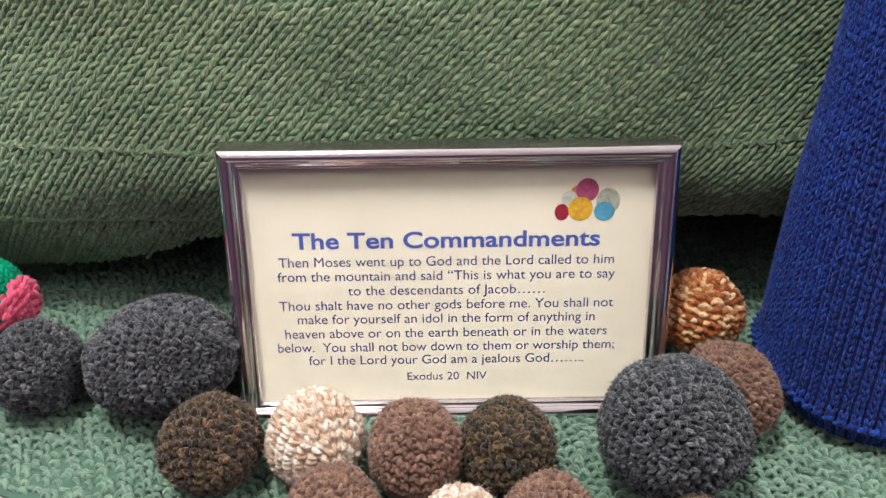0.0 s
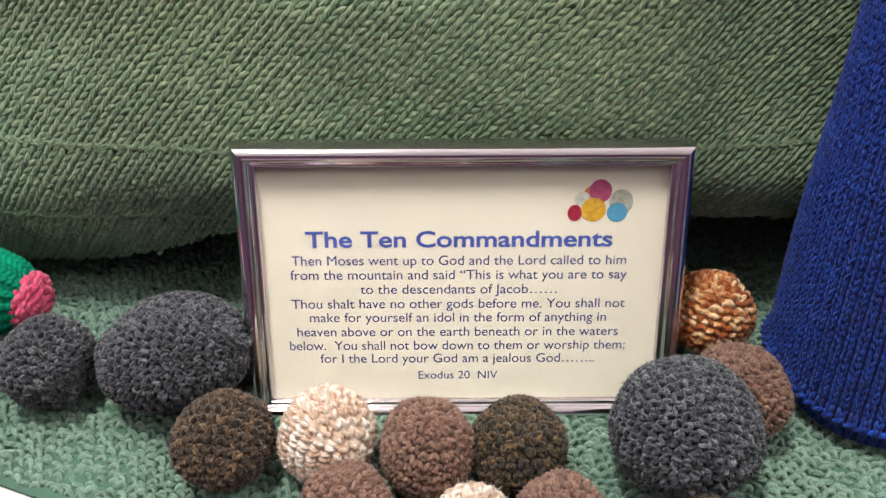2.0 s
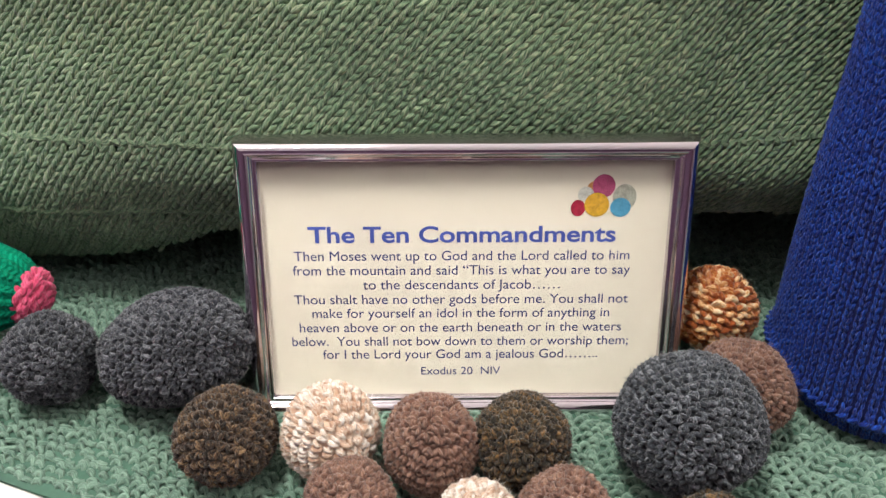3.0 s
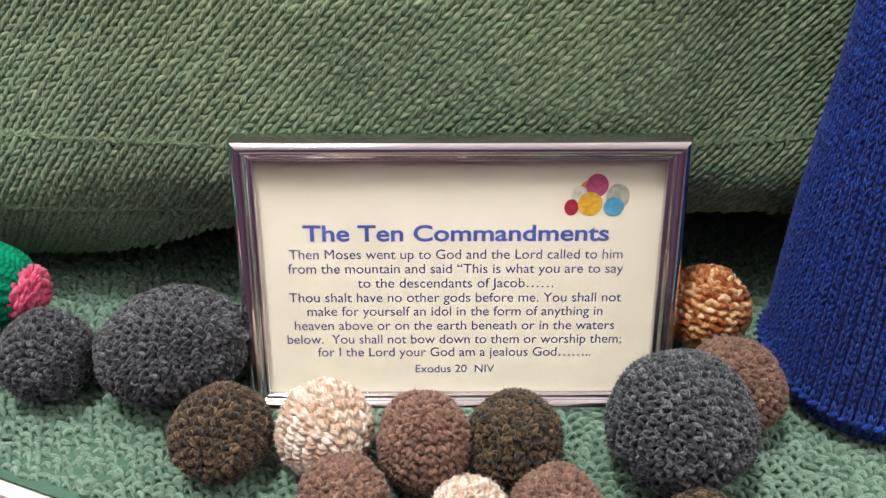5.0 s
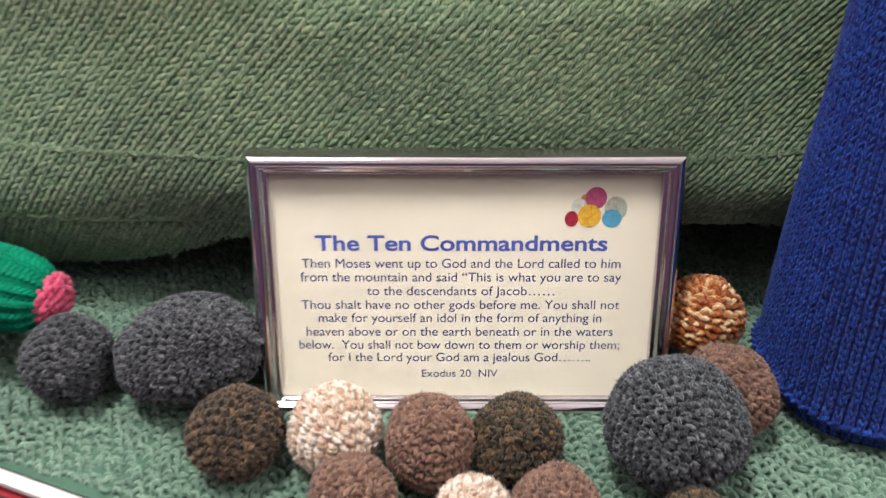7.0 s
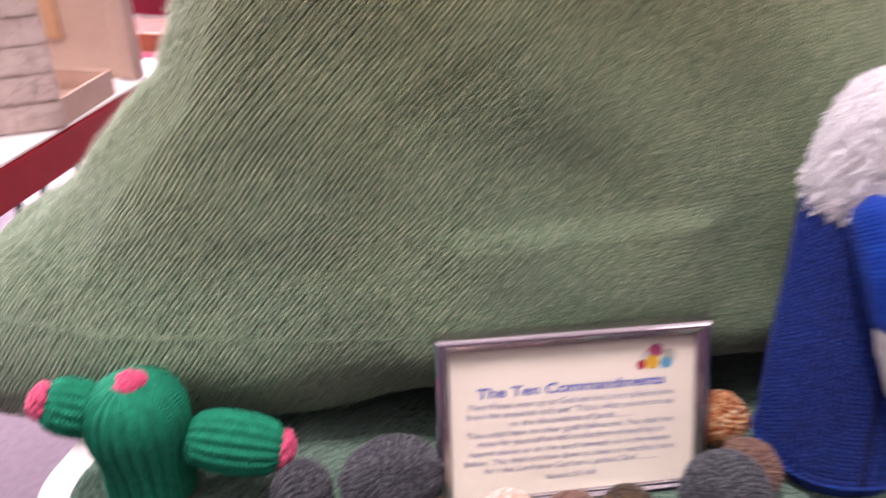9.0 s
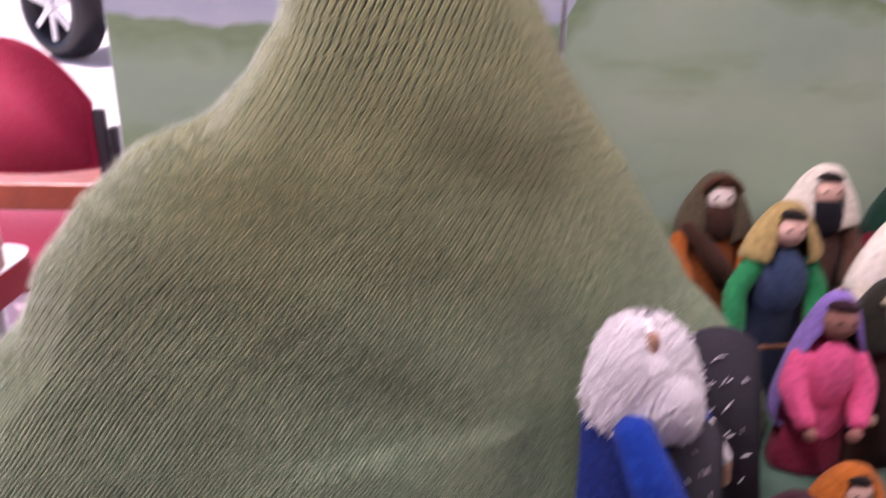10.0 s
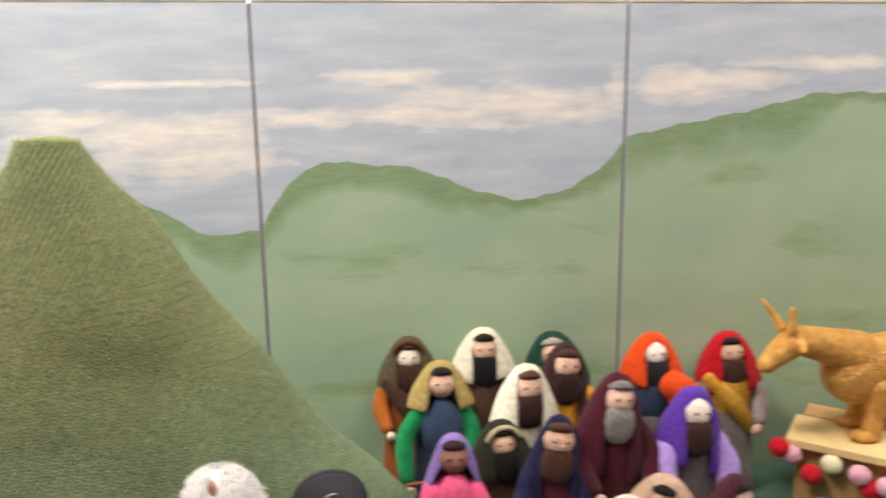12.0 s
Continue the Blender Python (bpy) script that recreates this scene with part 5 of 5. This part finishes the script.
def blue_figure():
    g = np.random.default_rng(12)
    wl, rw = 0.0040, 0.0030
    ii, jj = np.meshgrid(np.arange(0, int(2 * np.pi * 0.042 / wl)), np.arange(0, int(0.2 / rw)), indexing="ij")
    p, q = ii.ravel() * wl + 0.0, jj.ravel() * rw + 0.003
    me = stocking_stitch("robe", robe_surface, p, q, np.full(len(p), np.pi / 2), wl, rw, g, size=1.0, tall=0.52, splay=10, apart=0.20, plump=0.44, long_=1.75)
    bm = bmesh.new()
    bm.from_mesh(me)
    uvl = bm.loops.layers.uv.verify()
    for f in bm.faces:
        f.material_index = 0

    def add(pieces):
        for v, f, uv, s in pieces:
            m2 = arrays_mesh("tmp", v, f, uv)
            m2.polygons.foreach_set("material_index", np.full(len(f), s, np.int32))
            bm.from_mesh(m2)
            bpy.data.meshes.remove(m2)

    th = np.linspace(0, 2 * np.pi, 49)[:-1]
    qq = np.linspace(0.0, 0.203, 20)
    P, Q = np.meshgrid(th * 0.042, qq, indexing="ij")
    v = robe_surface(P.ravel(), Q.ravel())
    add([(v, grid_faces(48, 20, True), np.stack([P.ravel(), Q.ravel()], -1), 1)])
    # the bell of white hair and the face that looks out of it
    bell = [(0.001, 0.250), (0.015, 0.247), (0.026, 0.239), (0.0335, 0.224), (0.038, 0.207), (0.0405, 0.194), (0.0415, 0.184), (0.041, 0.175), (0.039, 0.169), (0.018, 0.166)]
    bx, by = 0.188, 0.046
    add([lathe([(r, z) for r, z in bell[::-1]], (bx, by, 0), squash=(1, 0.92), slot=2, lean=(-0.10, 0)), egg((0.1730, 0.0275, 0.2405), (0.0040, 0.0070, 0.0115), 4, (24, 0, 8)), egg((0.190, 0.014, 0.196), (0.016, 0.015, 0.024), 2, (0, -14, 0))])
    # sleeve and cuff, far hand
    add([limb([(0.156, 0.010, 0.184), (0.161, -0.008, 0.160), (0.171, -0.018, 0.134)], [0.0150, 0.0175, 0.0185], 3, 20),
         limb([(0.1715, -0.018, 0.132), (0.179, -0.020, 0.110), (0.187, -0.020, 0.080)], [0.0170, 0.0165, 0.0105], 5, 18),
         limb([(0.215, 0.045, 0.176), (0.238, 0.040, 0.160)], [0.012, 0.008], 3),
         limb([(0.240, 0.036, 0.158), (0.262, 0.034, 0.122)], [0.0055, 0.0055], 2), limb([(0.262, 0.034, 0.118), (0.266, 0.034, 0.098)], [0.0055, 0.0045], 4)])
    br, bz = np.array([b[0] for b in bell]), np.array([b[1] for b in bell])
    for layer in range(3):
        k = 4600
        z = g.uniform(0.172, 0.249, k)
        th_ = g.uniform(0, 2 * np.pi, k)
        r = np.interp(-z, -bz, br) + 0.0015 * layer
        far = np.abs((th_ - radians(-103) + np.pi) % (2 * np.pi) - np.pi)
        ok_ = ~((far < 0.25) & (z > 0.230) & (z < 0.250))
        z, th_, r = z[ok_], th_[ok_], r[ok_]
        k = len(z)
        out_ = np.stack([np.cos(th_), np.sin(th_), np.full(k, 0.25)], -1)
        c = np.stack([bx - 0.10 * (z - 0.16) + r * np.cos(th_), by + r * 0.92 * np.sin(th_), z], -1)
        al = np.stack([0.25 * np.cos(th_), 0.25 * np.sin(th_), np.full(k, -1.0)], -1) + g.normal(0, 0.36, (k, 3))
        ln = 0.0115 * (1 + g.normal(0, 0.3, k))
        m2 = loops_mesh("hair", c, al, out_ + g.normal(0, 0.25, (k, 3)), ln, ln * 0.06, ln * 0.06, 5)
        m2.polygons.foreach_set("material_index", np.full(len(m2.polygons), 2, np.int32))
        bm.from_mesh(m2)
        bpy.data.meshes.remove(m2)
    # the beard's own fur
    for layer in range(2):
        k = 1500
        d = unit(g.normal(0, 1, (k, 3)))
        lie = np.array(Euler((0, radians(-14), 0)).to_matrix())
        c = (d * (np.array([0.016, 0.015, 0.024]) + 0.0012 * layer)) @ lie.T + np.array([0.190, 0.014, 0.196])
        al = d * 0.3 + np.array([0.15, -0.1, -1.0]) + g.normal(0, 0.4, (k, 3))
        ln = 0.0110 * (1 + g.normal(0, 0.3, k))
        m2 = loops_mesh("hair", c, al, d + g.normal(0, 0.25, (k, 3)), ln, ln * 0.06, ln * 0.06, 5)
        m2.polygons.foreach_set("material_index", np.full(len(m2.polygons), 2, np.int32))
        bm.from_mesh(m2)
        bpy.data.meshes.remove(m2)
    # a cast-on edge of slanting strands above the hem
    k = 74
    a_ = np.arange(k) / k * 2 * np.pi * 0.042
    c, c2 = robe_surface(a_, np.full(k, 0.0125)), robe_surface(a_ + 0.001, np.full(k, 0.0132))
    nr_ = unit(c - np.array([RX, RY, 0]) * np.array([1, 1, 0]) - np.array([0, 0, 1]) * c[:, 2:3])
    m2 = loops_mesh("hem", c + nr_ * 0.0006, c2 - c, nr_, np.full(k, 0.0048), np.full(k, 0.0022), np.full(k, 0.0014))
    bm.from_mesh(m2)
    bpy.data.meshes.remove(m2)
    ob = part("robed_doll", bm, [M["royal"], M["royal_back"], M["fleece"], M["royal_fine"], M["skin"], wool(236, 228, 226, 0.0026)])
    return tagged(ob, "knitted doll in a royal-blue robe with shaggy white hair and beard", "doll")


M["fleece"] = yarn("white_fleece", [lc(240, 236, 238), lc(250, 248, 248), lc(253, 252, 252)], grain=1500, marl=0.5, sheen=0.5, twist=False)
M["royal_fine"] = knit_cloth("royal_blue_knit", [lc(6, 36, 116), lc(10, 56, 150), lc(20, 80, 184)], 0.003)
M["skin"] = knit_cloth("tan_face_knit", [lc(170, 128, 104), lc(196, 154, 128)], 0.0024)
blue_figure()


# ---- the stone tablets ----
def tablet(m, w, h, label, marks, seed):
    """A charcoal felt slab with a round head and short white stitched marks."""
    g = random.Random(seed)
    ob = empty("stone_tablet", m, label, "tablet", "pair of stone tablets")
    bm = bmesh.new()
    pts = [(-w / 2, 0), (w / 2, 0), (w / 2, h - w * 0.42)] + [(w / 2 * math.cos(radians(a)), h - w * 0.42 + w * 0.42 * math.sin(radians(a))) for a in range(15, 166, 15)] + [(-w / 2, h - w * 0.42)]
    f = bm.faces.new([bm.verts.new((x, 0, z)) for x, z in pts])
    up_ = bmesh.ops.extrude_face_region(bm, geom=[f])
    bmesh.ops.translate(bm, verts=[v for v in up_["geom"] if isinstance(v, bmesh.types.BMVert)], vec=(0, 0.012, 0))
    bmesh.ops.recalc_face_normals(bm, faces=bm.faces[:])
    bmesh.ops.bevel(bm, geom=[e for e in bm.edges if abs(e.verts[0].co.y - e.verts[1].co.y) < 1e-6], offset=0.003, segments=3, affect="EDGES")
    part("slab", smooth(bm), M["felt"], ob)
    rows = marks
    for r in range(rows):
        z = h - w * 0.32 - r * (h - w * 0.45) / rows
        k = 1 if r == 0 else 4
        for c in range(k):
            if g.random() < 0.12 and r:
                continue
            x = (c - (k - 1) / 2) * w * 0.19 + g.uniform(-0.002, 0.002)
            bm = None
            for _ in range(g.choice((1, 2, 2))):
                tl_ = g.uniform(0.004, 0.0085)
                bm = box(0.0012, 0.0012, tl_, 0.0003, (x + g.uniform(-0.003, 0.003), -0.0005, z + g.uniform(-0.002, 0.002)), bm, Matrix.Rotation(radians(g.choice((0, 90, 35, -35, 60))), 4, "Y"), 1)
            part("stitched_mark", bm, M["thread"], ob)
    return ob


M["felt"] = plain("charcoal_felt", lc(52, 50, 58), 0.95, vary=0.15, scale=200, relief=0.35)
M["thread"] = plain("white_thread", lc(222, 218, 222), 0.8, vary=0.05)
GZ = GROUND + 0.004
tablet(Matrix.Translation((0.318, 0.088, GZ)) @ pose(0, 0, 0, -4, -8, -12), 0.084, 0.196, "charcoal felt stone tablet with a round top and white stitched marks", 6, 4)
tablet(Matrix.Translation((0.226, 0.000, GZ)) @ pose(0, 0, 0, -5, -4, 14), 0.070, 0.176, "charcoal felt tablet held at the figure's side, white stitched marks", 6, 9)


# ---- the cactus ----
M["cardboard_dark"] = plain("dark_brown_card", lc(104, 84, 62), 0.85)
def cactus():
    ob = empty("knitted_cactus", Matrix.Translation((-0.264, 0.038, GROUND)) @ Matrix.Scale(0.95, 4), "bright green ribbed knitted cactus with two arms and pink tips", "cactus")

    def ribbed(name, prof, m, ribs, label=""):
        pc = lathe(prof, seg=ribs * 10, ribs=ribs, rib=0.058)
        me = arrays_mesh(name, pc[0], pc[1], pc[2] * np.array([1.0, 1.0]))
        me.materials.append(M["cactus"])
        o = new(name, me)
        o.parent = ob
        o.matrix_basis = m
        return o

    ribbed("trunk", [(r_, z_ * 0.9) for r_, z_ in ((0.001, 0.001), (0.022, 0.001), (0.0265, 0.006), (0.0270, 0.02), (0.0262, 0.035), (0.0275, 0.050), (0.0305, 0.065), (0.0310, 0.078), (0.0285, 0.090), (0.0225, 0.099), (0.014, 0.1045), (0.006, 0.1065), (0.001, 0.107))], pose(0, 0, 0, 0, 0, 8), 24)
    arm_prof = [(0.001, 0.0), (0.010, 0.001), (0.0155, 0.006), (0.0185, 0.016), (0.0195, 0.028), (0.019, 0.042), (0.0165, 0.054), (0.012, 0.0605), (0.006, 0.063), (0.001, 0.0635)]
    right = ribbed("arm", arm_prof, pose(0.028, -0.006, 0.053, 0, 104, -4), 16)
    left = ribbed("arm", [(r * 0.9, z * 0.62) for r, z in arm_prof], pose(-0.019, 0.006, 0.066, 0, -60, 10), 16)

    def bobble(m, r, parent, seed):
        g = np.random.default_rng(seed)
        d = unit(g.normal(0, 1, (260, 3)))
        d = d[d[:, 2] > -0.35]
        along = np.cross(d, [0.2, 0.3, 1.0]) + g.normal(0, 0.3, d.shape)
        k = len(d)
        me = loops_mesh("flower", d * np.array([r, r, r * 0.62]), along, d, np.full(k, r * 0.50), np.full(k, r * 0.24), np.full(k, r * 0.17))
        pc = egg((0, 0, 0), (r * 0.97, r * 0.97, r * 0.6))
        bm = bmesh.new()
        bm.from_mesh(me)
        m2 = arrays_mesh("tmp", pc[0], pc[1], pc[2])
        bm.from_mesh(m2)
        bpy.data.meshes.remove(m2)
        o = part("flower", bm, M["pink"], parent, "pink crocheted flower tip")
        o.matrix_basis = m
        return o

    bobble(pose(0.001, 0, 0.0935), 0.0094, ob, 1)
    bobble(pose(0, 0, 0.0615), 0.0115, right, 2)
    bobble(pose(0, 0, 0.039), 0.0105, left, 3)
    part("pot_disc", box(0.034, 0.034, 0.0012, 0.0004, (0.006, -0.004, 0)), M["cardboard_dark"], ob, "brown card base")
    return ob


cactus()


# ---- the golden calf on its stand ----
def calf():
    m = Matrix.Translation(tab(0.868, 0.335, 0.115 + GROUND)) @ Matrix.Rotation(TURN + radians(6), 4, "Z")
    p = [egg((0.20, 0, 0.105), (0.115, 0.042, 0.046)), egg((0.138, 0, 0.100), (0.052, 0.040, 0.050)), egg((0.285, 0, 0.108), (0.05, 0.042, 0.045)),
         limb([(0.135, 0, 0.122), (0.080, 0, 0.142), (0.030, 0, 0.154)], [0.036, 0.025, 0.020], 0, 16),
         limb([(0.034, 0, 0.152), (0.008, 0, 0.135), (-0.012, 0, 0.118)], [0.0215, 0.0175, 0.012], 0, 16),
         limb([(0.018, 0.008, 0.168), (0.008, 0.016, 0.188), (-0.008, 0.020, 0.208)], [0.0075, 0.005, 0.0025]),
         limb([(0.020, -0.010, 0.168), (0.018, -0.013, 0.186), (0.015, -0.015, 0.202)], [0.0075, 0.0055, 0.004]),
         limb([(0.026, -0.022, 0.155), (0.018, -0.04, 0.150)], [0.008, 0.005])]
    for x, y in ((0.150, -0.024), (0.166, 0.024), (0.285, -0.024), (0.30, 0.024)):
        p.append(limb([(x, y, 0.085), (x + 0.004, y, 0.045), (x, y, 0.012)], [0.022, 0.013, 0.0135], 0, 14))
        p.append(egg((x - 0.008, y, 0.009), (0.024, 0.016, 0.009)))
    p.append(limb([(0.33, 0, 0.12), (0.345, 0, 0.09), (0.343, 0, 0.045)], [0.008, 0.006, 0.009]))
    assemble("golden_calf", p, [M["gold"]], m, "golden-orange papier-mache calf statue on a wooden stand", "statue")


def gold():
    n = Nodes("gold_paint")
    crumple = n.noise(90, 5, None, 0.7)
    n.set(Base_Color=n.ramp(crumple, (0.3, lc(190, 130, 58)), (0.6, lc(224, 170, 92)), (0.8, lc(240, 200, 132))), Roughness=0.38, Metallic=0.2)
    n.put(n.bsdf.inputs["Normal"], n.bump(n.math("ADD", crumple, n.math("MULTIPLY", n.noise(320, 3), 0.35)), 0.9, 0.007))
    return n.mat


M["gold"] = gold()
M["pale_wood"] = plain("pale_bare_wood", lc(222, 192, 140), 0.6, vary=0.12, scale=30)
M["tan_plank"] = plain("tan_plank", lc(186, 148, 100), 0.7, vary=0.15, scale=30)
M["cardboard"] = plain("brown_cardboard", lc(170, 130, 84), 0.8, vary=0.12, scale=30)
calf()
stand = empty("calf_stand", tab_pose(0.905, 0.350, GROUND + 0.0005, 0, 0, -40) @ Matrix.Diagonal((1, 1, 1.08, 1)), "wooden stand with a pale slab top, trimmed with pompom flowers", "stand")
part("slab_top", box(0.34, 0.10, 0.012, 0.002, (0.17, 0.05, 0.096)), M["pale_wood"], stand, "pale bare wooden slab")
part("plank", box(0.33, 0.05, 0.014, 0.002, (0.175, 0.126, 0.096)), M["tan_plank"], stand, "duller tan plank behind the slab")
part("stand_body", box(0.30, 0.12, 0.096, 0.002, (0.165, 0.075, 0.0)), M["cardboard"], stand, "brown cardboard box front")
for k, (x, z, col) in enumerate(((-0.006, 0.094, 0), (0.010, 0.086, 1), (0.038, 0.066, 0), (0.062, 0.084, 2), (0.098, 0.080, 1), (0.112, 0.062, 0), (0.132, 0.072, 1), (0.160, 0.080, 2), (0.185, 0.066, 0), (0.21, 0.08, 1))):
    mat = (wool(206, 22, 44), wool(232, 170, 190), wool(236, 226, 190))[col]
    pc = egg((x, -0.004 + (0.006 if k % 2 else 0), z), (0.0145, 0.0120, 0.0135))
    me = arrays_mesh("pompom", *pc[:3])
    me.materials.append(mat)
    o = new("pompom", me)
    o.parent = stand
    tagged(o, ("red wool pompom", "pale pink wool pompom", "cream wool pompom")[col])


flat_box = empty("flat_box", tab_pose(0.845, 0.250, GROUND + 0.001, 0, 0, -30), "flat black card box lying on the mint cloth", "box")
part("tray", box(0.085, 0.060, 0.020, 0.002), M["black"], flat_box)
part("lid", box(0.089, 0.064, 0.010, 0.002, (0, 0, 0.014)), M["black"], flat_box)

# ---- beside the display: side table things, chair, outside ----
def brick_card():
    ob = empty("brick_wall_card", tab_pose(-0.74, 0.40, 0.031, -6, 0, 30) @ Matrix.Scale(0.90, 4), "pale pinkish card wall embossed with brick courses, on the side table", "model wall")
    w, h = 0.34, 0.30
    part("card", box(w, 0.006, h, 0.001, (0, 0.006, 0)), M["card"], ob)
    g = random.Random(5)
    for r in range(8):
        z = 0.003 + r * 0.037
        x = -w / 2 + 0.002 - (0.03 if r % 2 else 0)
        while x < w / 2 - 0.004:
            bw = g.uniform(0.048, 0.062)
            x0, x1 = max(x, -w / 2 + 0.002), min(x + bw, w / 2 - 0.002)
            if x1 - x0 > 0.008:
                part("brick", box(x1 - x0 - 0.003, 0.005, 0.034 + g.uniform(-0.002, 0.001), 0.0014, ((x0 + x1) / 2, 0.002 + g.uniform(-0.0008, 0.0008), z), None, None, 2), M["card"], ob)
            x += bw
    return ob


def card_paint():
    n = Nodes("pinkish_crumpled_paper")
    f = n.noise(30, 5, None, 0.65)
    n.set(Base_Color=n.ramp(f, (0.3, lc(176, 154, 144)), (0.7, lc(212, 192, 182))), Roughness=0.85)
    n.put(n.bsdf.inputs["Normal"], n.bump(n.math("ADD", n.noise(60, 5, None, 0.7), n.math("MULTIPLY", n.noise(200, 3), 0.3)), 0.9, 0.006))
    return n.mat


M["card"] = card_paint()
brick_card()
M["beige"] = plain("beige_card", lc(178, 150, 134), 0.75, vary=0.06, scale=10)
M["tan"] = plain("tan_wood_panel", lc(176, 132, 96), 0.6, vary=0.12, scale=18)
house = empty("card_house", tab_pose(-0.79, 0.69, 0.031) @ Matrix.Scale(0.91, 4), "beige card house front with tan wooden inset, on the side table", "model house")
part("front", box(0.39, 0.02, 0.46, 0.003, (0, 0, 0)), M["beige"], house)
part("inset", box(0.22, 0.006, 0.36, 0.002, (-0.03, -0.013, 0.06)), M["tan"], house, "tan wooden inset panel")
part("post", box(0.030, 0.030, 0.47, 0.004, (0.180, -0.004, 0)), M["beige"], house)
tray = empty("open_tray", tab_pose(-0.735, 0.545, 0.031) @ Matrix.Scale(0.91, 4), "low beige card tray on the side table", "tray")
for nm, bw, bd, x, y in (("side", 0.26, 0.006, 0, -0.075), ("side", 0.26, 0.006, 0, 0.075), ("end", 0.006, 0.144, 0.127, 0), ("end", 0.006, 0.144, -0.127, 0)):
    part(nm, box(bw, bd, 0.036, 0.001, (x, y, 0)), M["beige"], tray)
part("bottom", box(0.252, 0.142, 0.004, 0.001), M["beige"], tray)

M["red_cloth"] = plain("crimson_upholstery", lc(140, 18, 52), 0.85, vary=0.1, scale=60, relief=0.2)


def chair(m):
    ob = empty("meeting_chair", m, "crimson upholstered meeting chair with black uprights, beside the window", "chair")

    def pad(w, d, h, at, turn=None):
        bm = box(w, d, h, min(d, h, w) * 0.45, (0, 0, 0), None, None, 5)
        for v in bm.verts:
            k = v.co.x / (w / 2)
            if h > d:
                v.co.z -= (0.30 * h * abs(k) ** 2.4 if v.co.z > h / 2 else -0.06 * h * k * k)
        if turn is not None:
            bmesh.ops.transform(bm, matrix=turn, verts=bm.verts)
        bmesh.ops.translate(bm, verts=bm.verts, vec=at)
        return smooth(bm)

    bm = bmesh.new()
    ks = [i / 10 - 1 for i in range(21)]
    outline = [(0.23 * k, 0.05 + 0.02 * k * k) for k in ks] + [(0.23 * k, 0.43 - 0.17 * abs(k) ** 2.2) for k in reversed(ks)]
    face = bm.faces.new([bm.verts.new((x, 0, z)) for x, z in outline])
    ext = bmesh.ops.extrude_face_region(bm, geom=[face])
    bmesh.ops.translate(bm, verts=[v for v in ext["geom"] if isinstance(v, bmesh.types.BMVert)], vec=(0, 0.055, 0))
    bmesh.ops.recalc_face_normals(bm, faces=bm.faces[:])
    bmesh.ops.bevel(bm, geom=[e for e in bm.edges if abs(e.verts[0].co.y - e.verts[1].co.y) < 1e-6], offset=0.02, segments=4, affect="EDGES")
    bmesh.ops.translate(bm, verts=bm.verts, vec=(0, 0.17, 0.55))
    part("backrest", smooth(bm), M["red_cloth"], ob)
    part("seat", pad(0.47, 0.45, 0.08, (0, -0.03, 0.42)), M["red_cloth"], ob)
    for s in (-1, 1):
        part("upright", smooth(box(0.035, 0.03, 0.23, 0.008, (s * 0.245, 0.20, 0.56))), M["black"], ob)
        part("upright", smooth(box(0.026, 0.03, 0.20, 0.008, (s * 0.277, 0.21, 0.54))), M["black"], ob)
        for y in (-0.2, 0.2):
            bm = bmesh.new()
            bmesh.ops.create_cone(bm, cap_ends=True, segments=14, radius1=0.012, radius2=0.012, depth=0.44)
            bmesh.ops.translate(bm, verts=bm.verts, vec=(s * 0.21, y, 0.22))
            part("leg", smooth(bm), M["black"], ob)
    return ob


chair(tab_pose(-1.105, 1.55, FLOOR))
chair(tab_pose(-1.72, 1.62, FLOOR, 0, 0, 8))


def wheel(parent, m):
    bm = bmesh.new()
    bmesh.ops.create_cone(bm, cap_ends=False, segments=40, radius1=0.36, radius2=0.36, depth=0.22)
    pc = lathe([(0.25, -0.11), (0.33, -0.115), (0.365, -0.08), (0.37, 0.0), (0.365, 0.08), (0.33, 0.115), (0.25, 0.11), (0.245, 0.0), (0.25, -0.11)], seg=40)
    bm.free()
    me = arrays_mesh("tyre", *pc[:3])
    me.materials.append(M["black"])
    hub = new("wheel", None)
    hub.parent = parent
    hub.matrix_basis = m
    o = new("tyre", me)
    o.parent = hub
    bm = None
    for k in range(7):
        bm = box(0.05, 0.02, 0.215, 0.006, (0, 0, 0.03), bm, None)
        bmesh.ops.rotate(bm, verts=bm.verts, cent=(0, 0, 0), matrix=Matrix.Rotation(2 * math.pi / 7, 3, "Y"))
    bmesh.ops.rotate(bm, verts=bm.verts, cent=(0, 0, 0), matrix=Matrix.Rotation(radians(90), 3, "X"))
    bmesh.ops.translate(bm, verts=bm.verts, vec=(0, 0, 0.09))
    bmesh.ops.create_cone(bm, cap_ends=True, segments=24, radius1=0.06, radius2=0.05, depth=0.03, matrix=Matrix.Translation((0, 0, 0.10)))
    part("rim", bm, M["alloy"], hub, "silver alloy spokes")


M["alloy"] = plain("silver_alloy", (0.75, 0.75, 0.76), 0.3, 0.6, vary=0.05)
M["paint_silver"] = plain("silver_car_paint", lc(186, 178, 186), 0.3, 0.3, vary=0.05, coat=0.6)
car = empty("parked_car", tab_pose(-2.42, 5.35, -0.30, 0, 0, -34), "silver parked car with alloy wheels, seen through the window", "car")
wheel(car, pose(0, -0.02, 0.37, 90, 0, 0))
wheel(car, pose(2.6, -0.02, 0.37, 90, 0, 0))
bm = box(4.0, 1.6, 0.55, 0.12, (1.35, 0.92, 0.42), None, None, 4)
part("body", smooth(bm), M["paint_silver"], car)
bm = box(2.3, 1.4, 0.55, 0.2, (1.5, 0.92, 0.9), None, None, 4)
part("cabin", smooth(bm), M["black"], car)
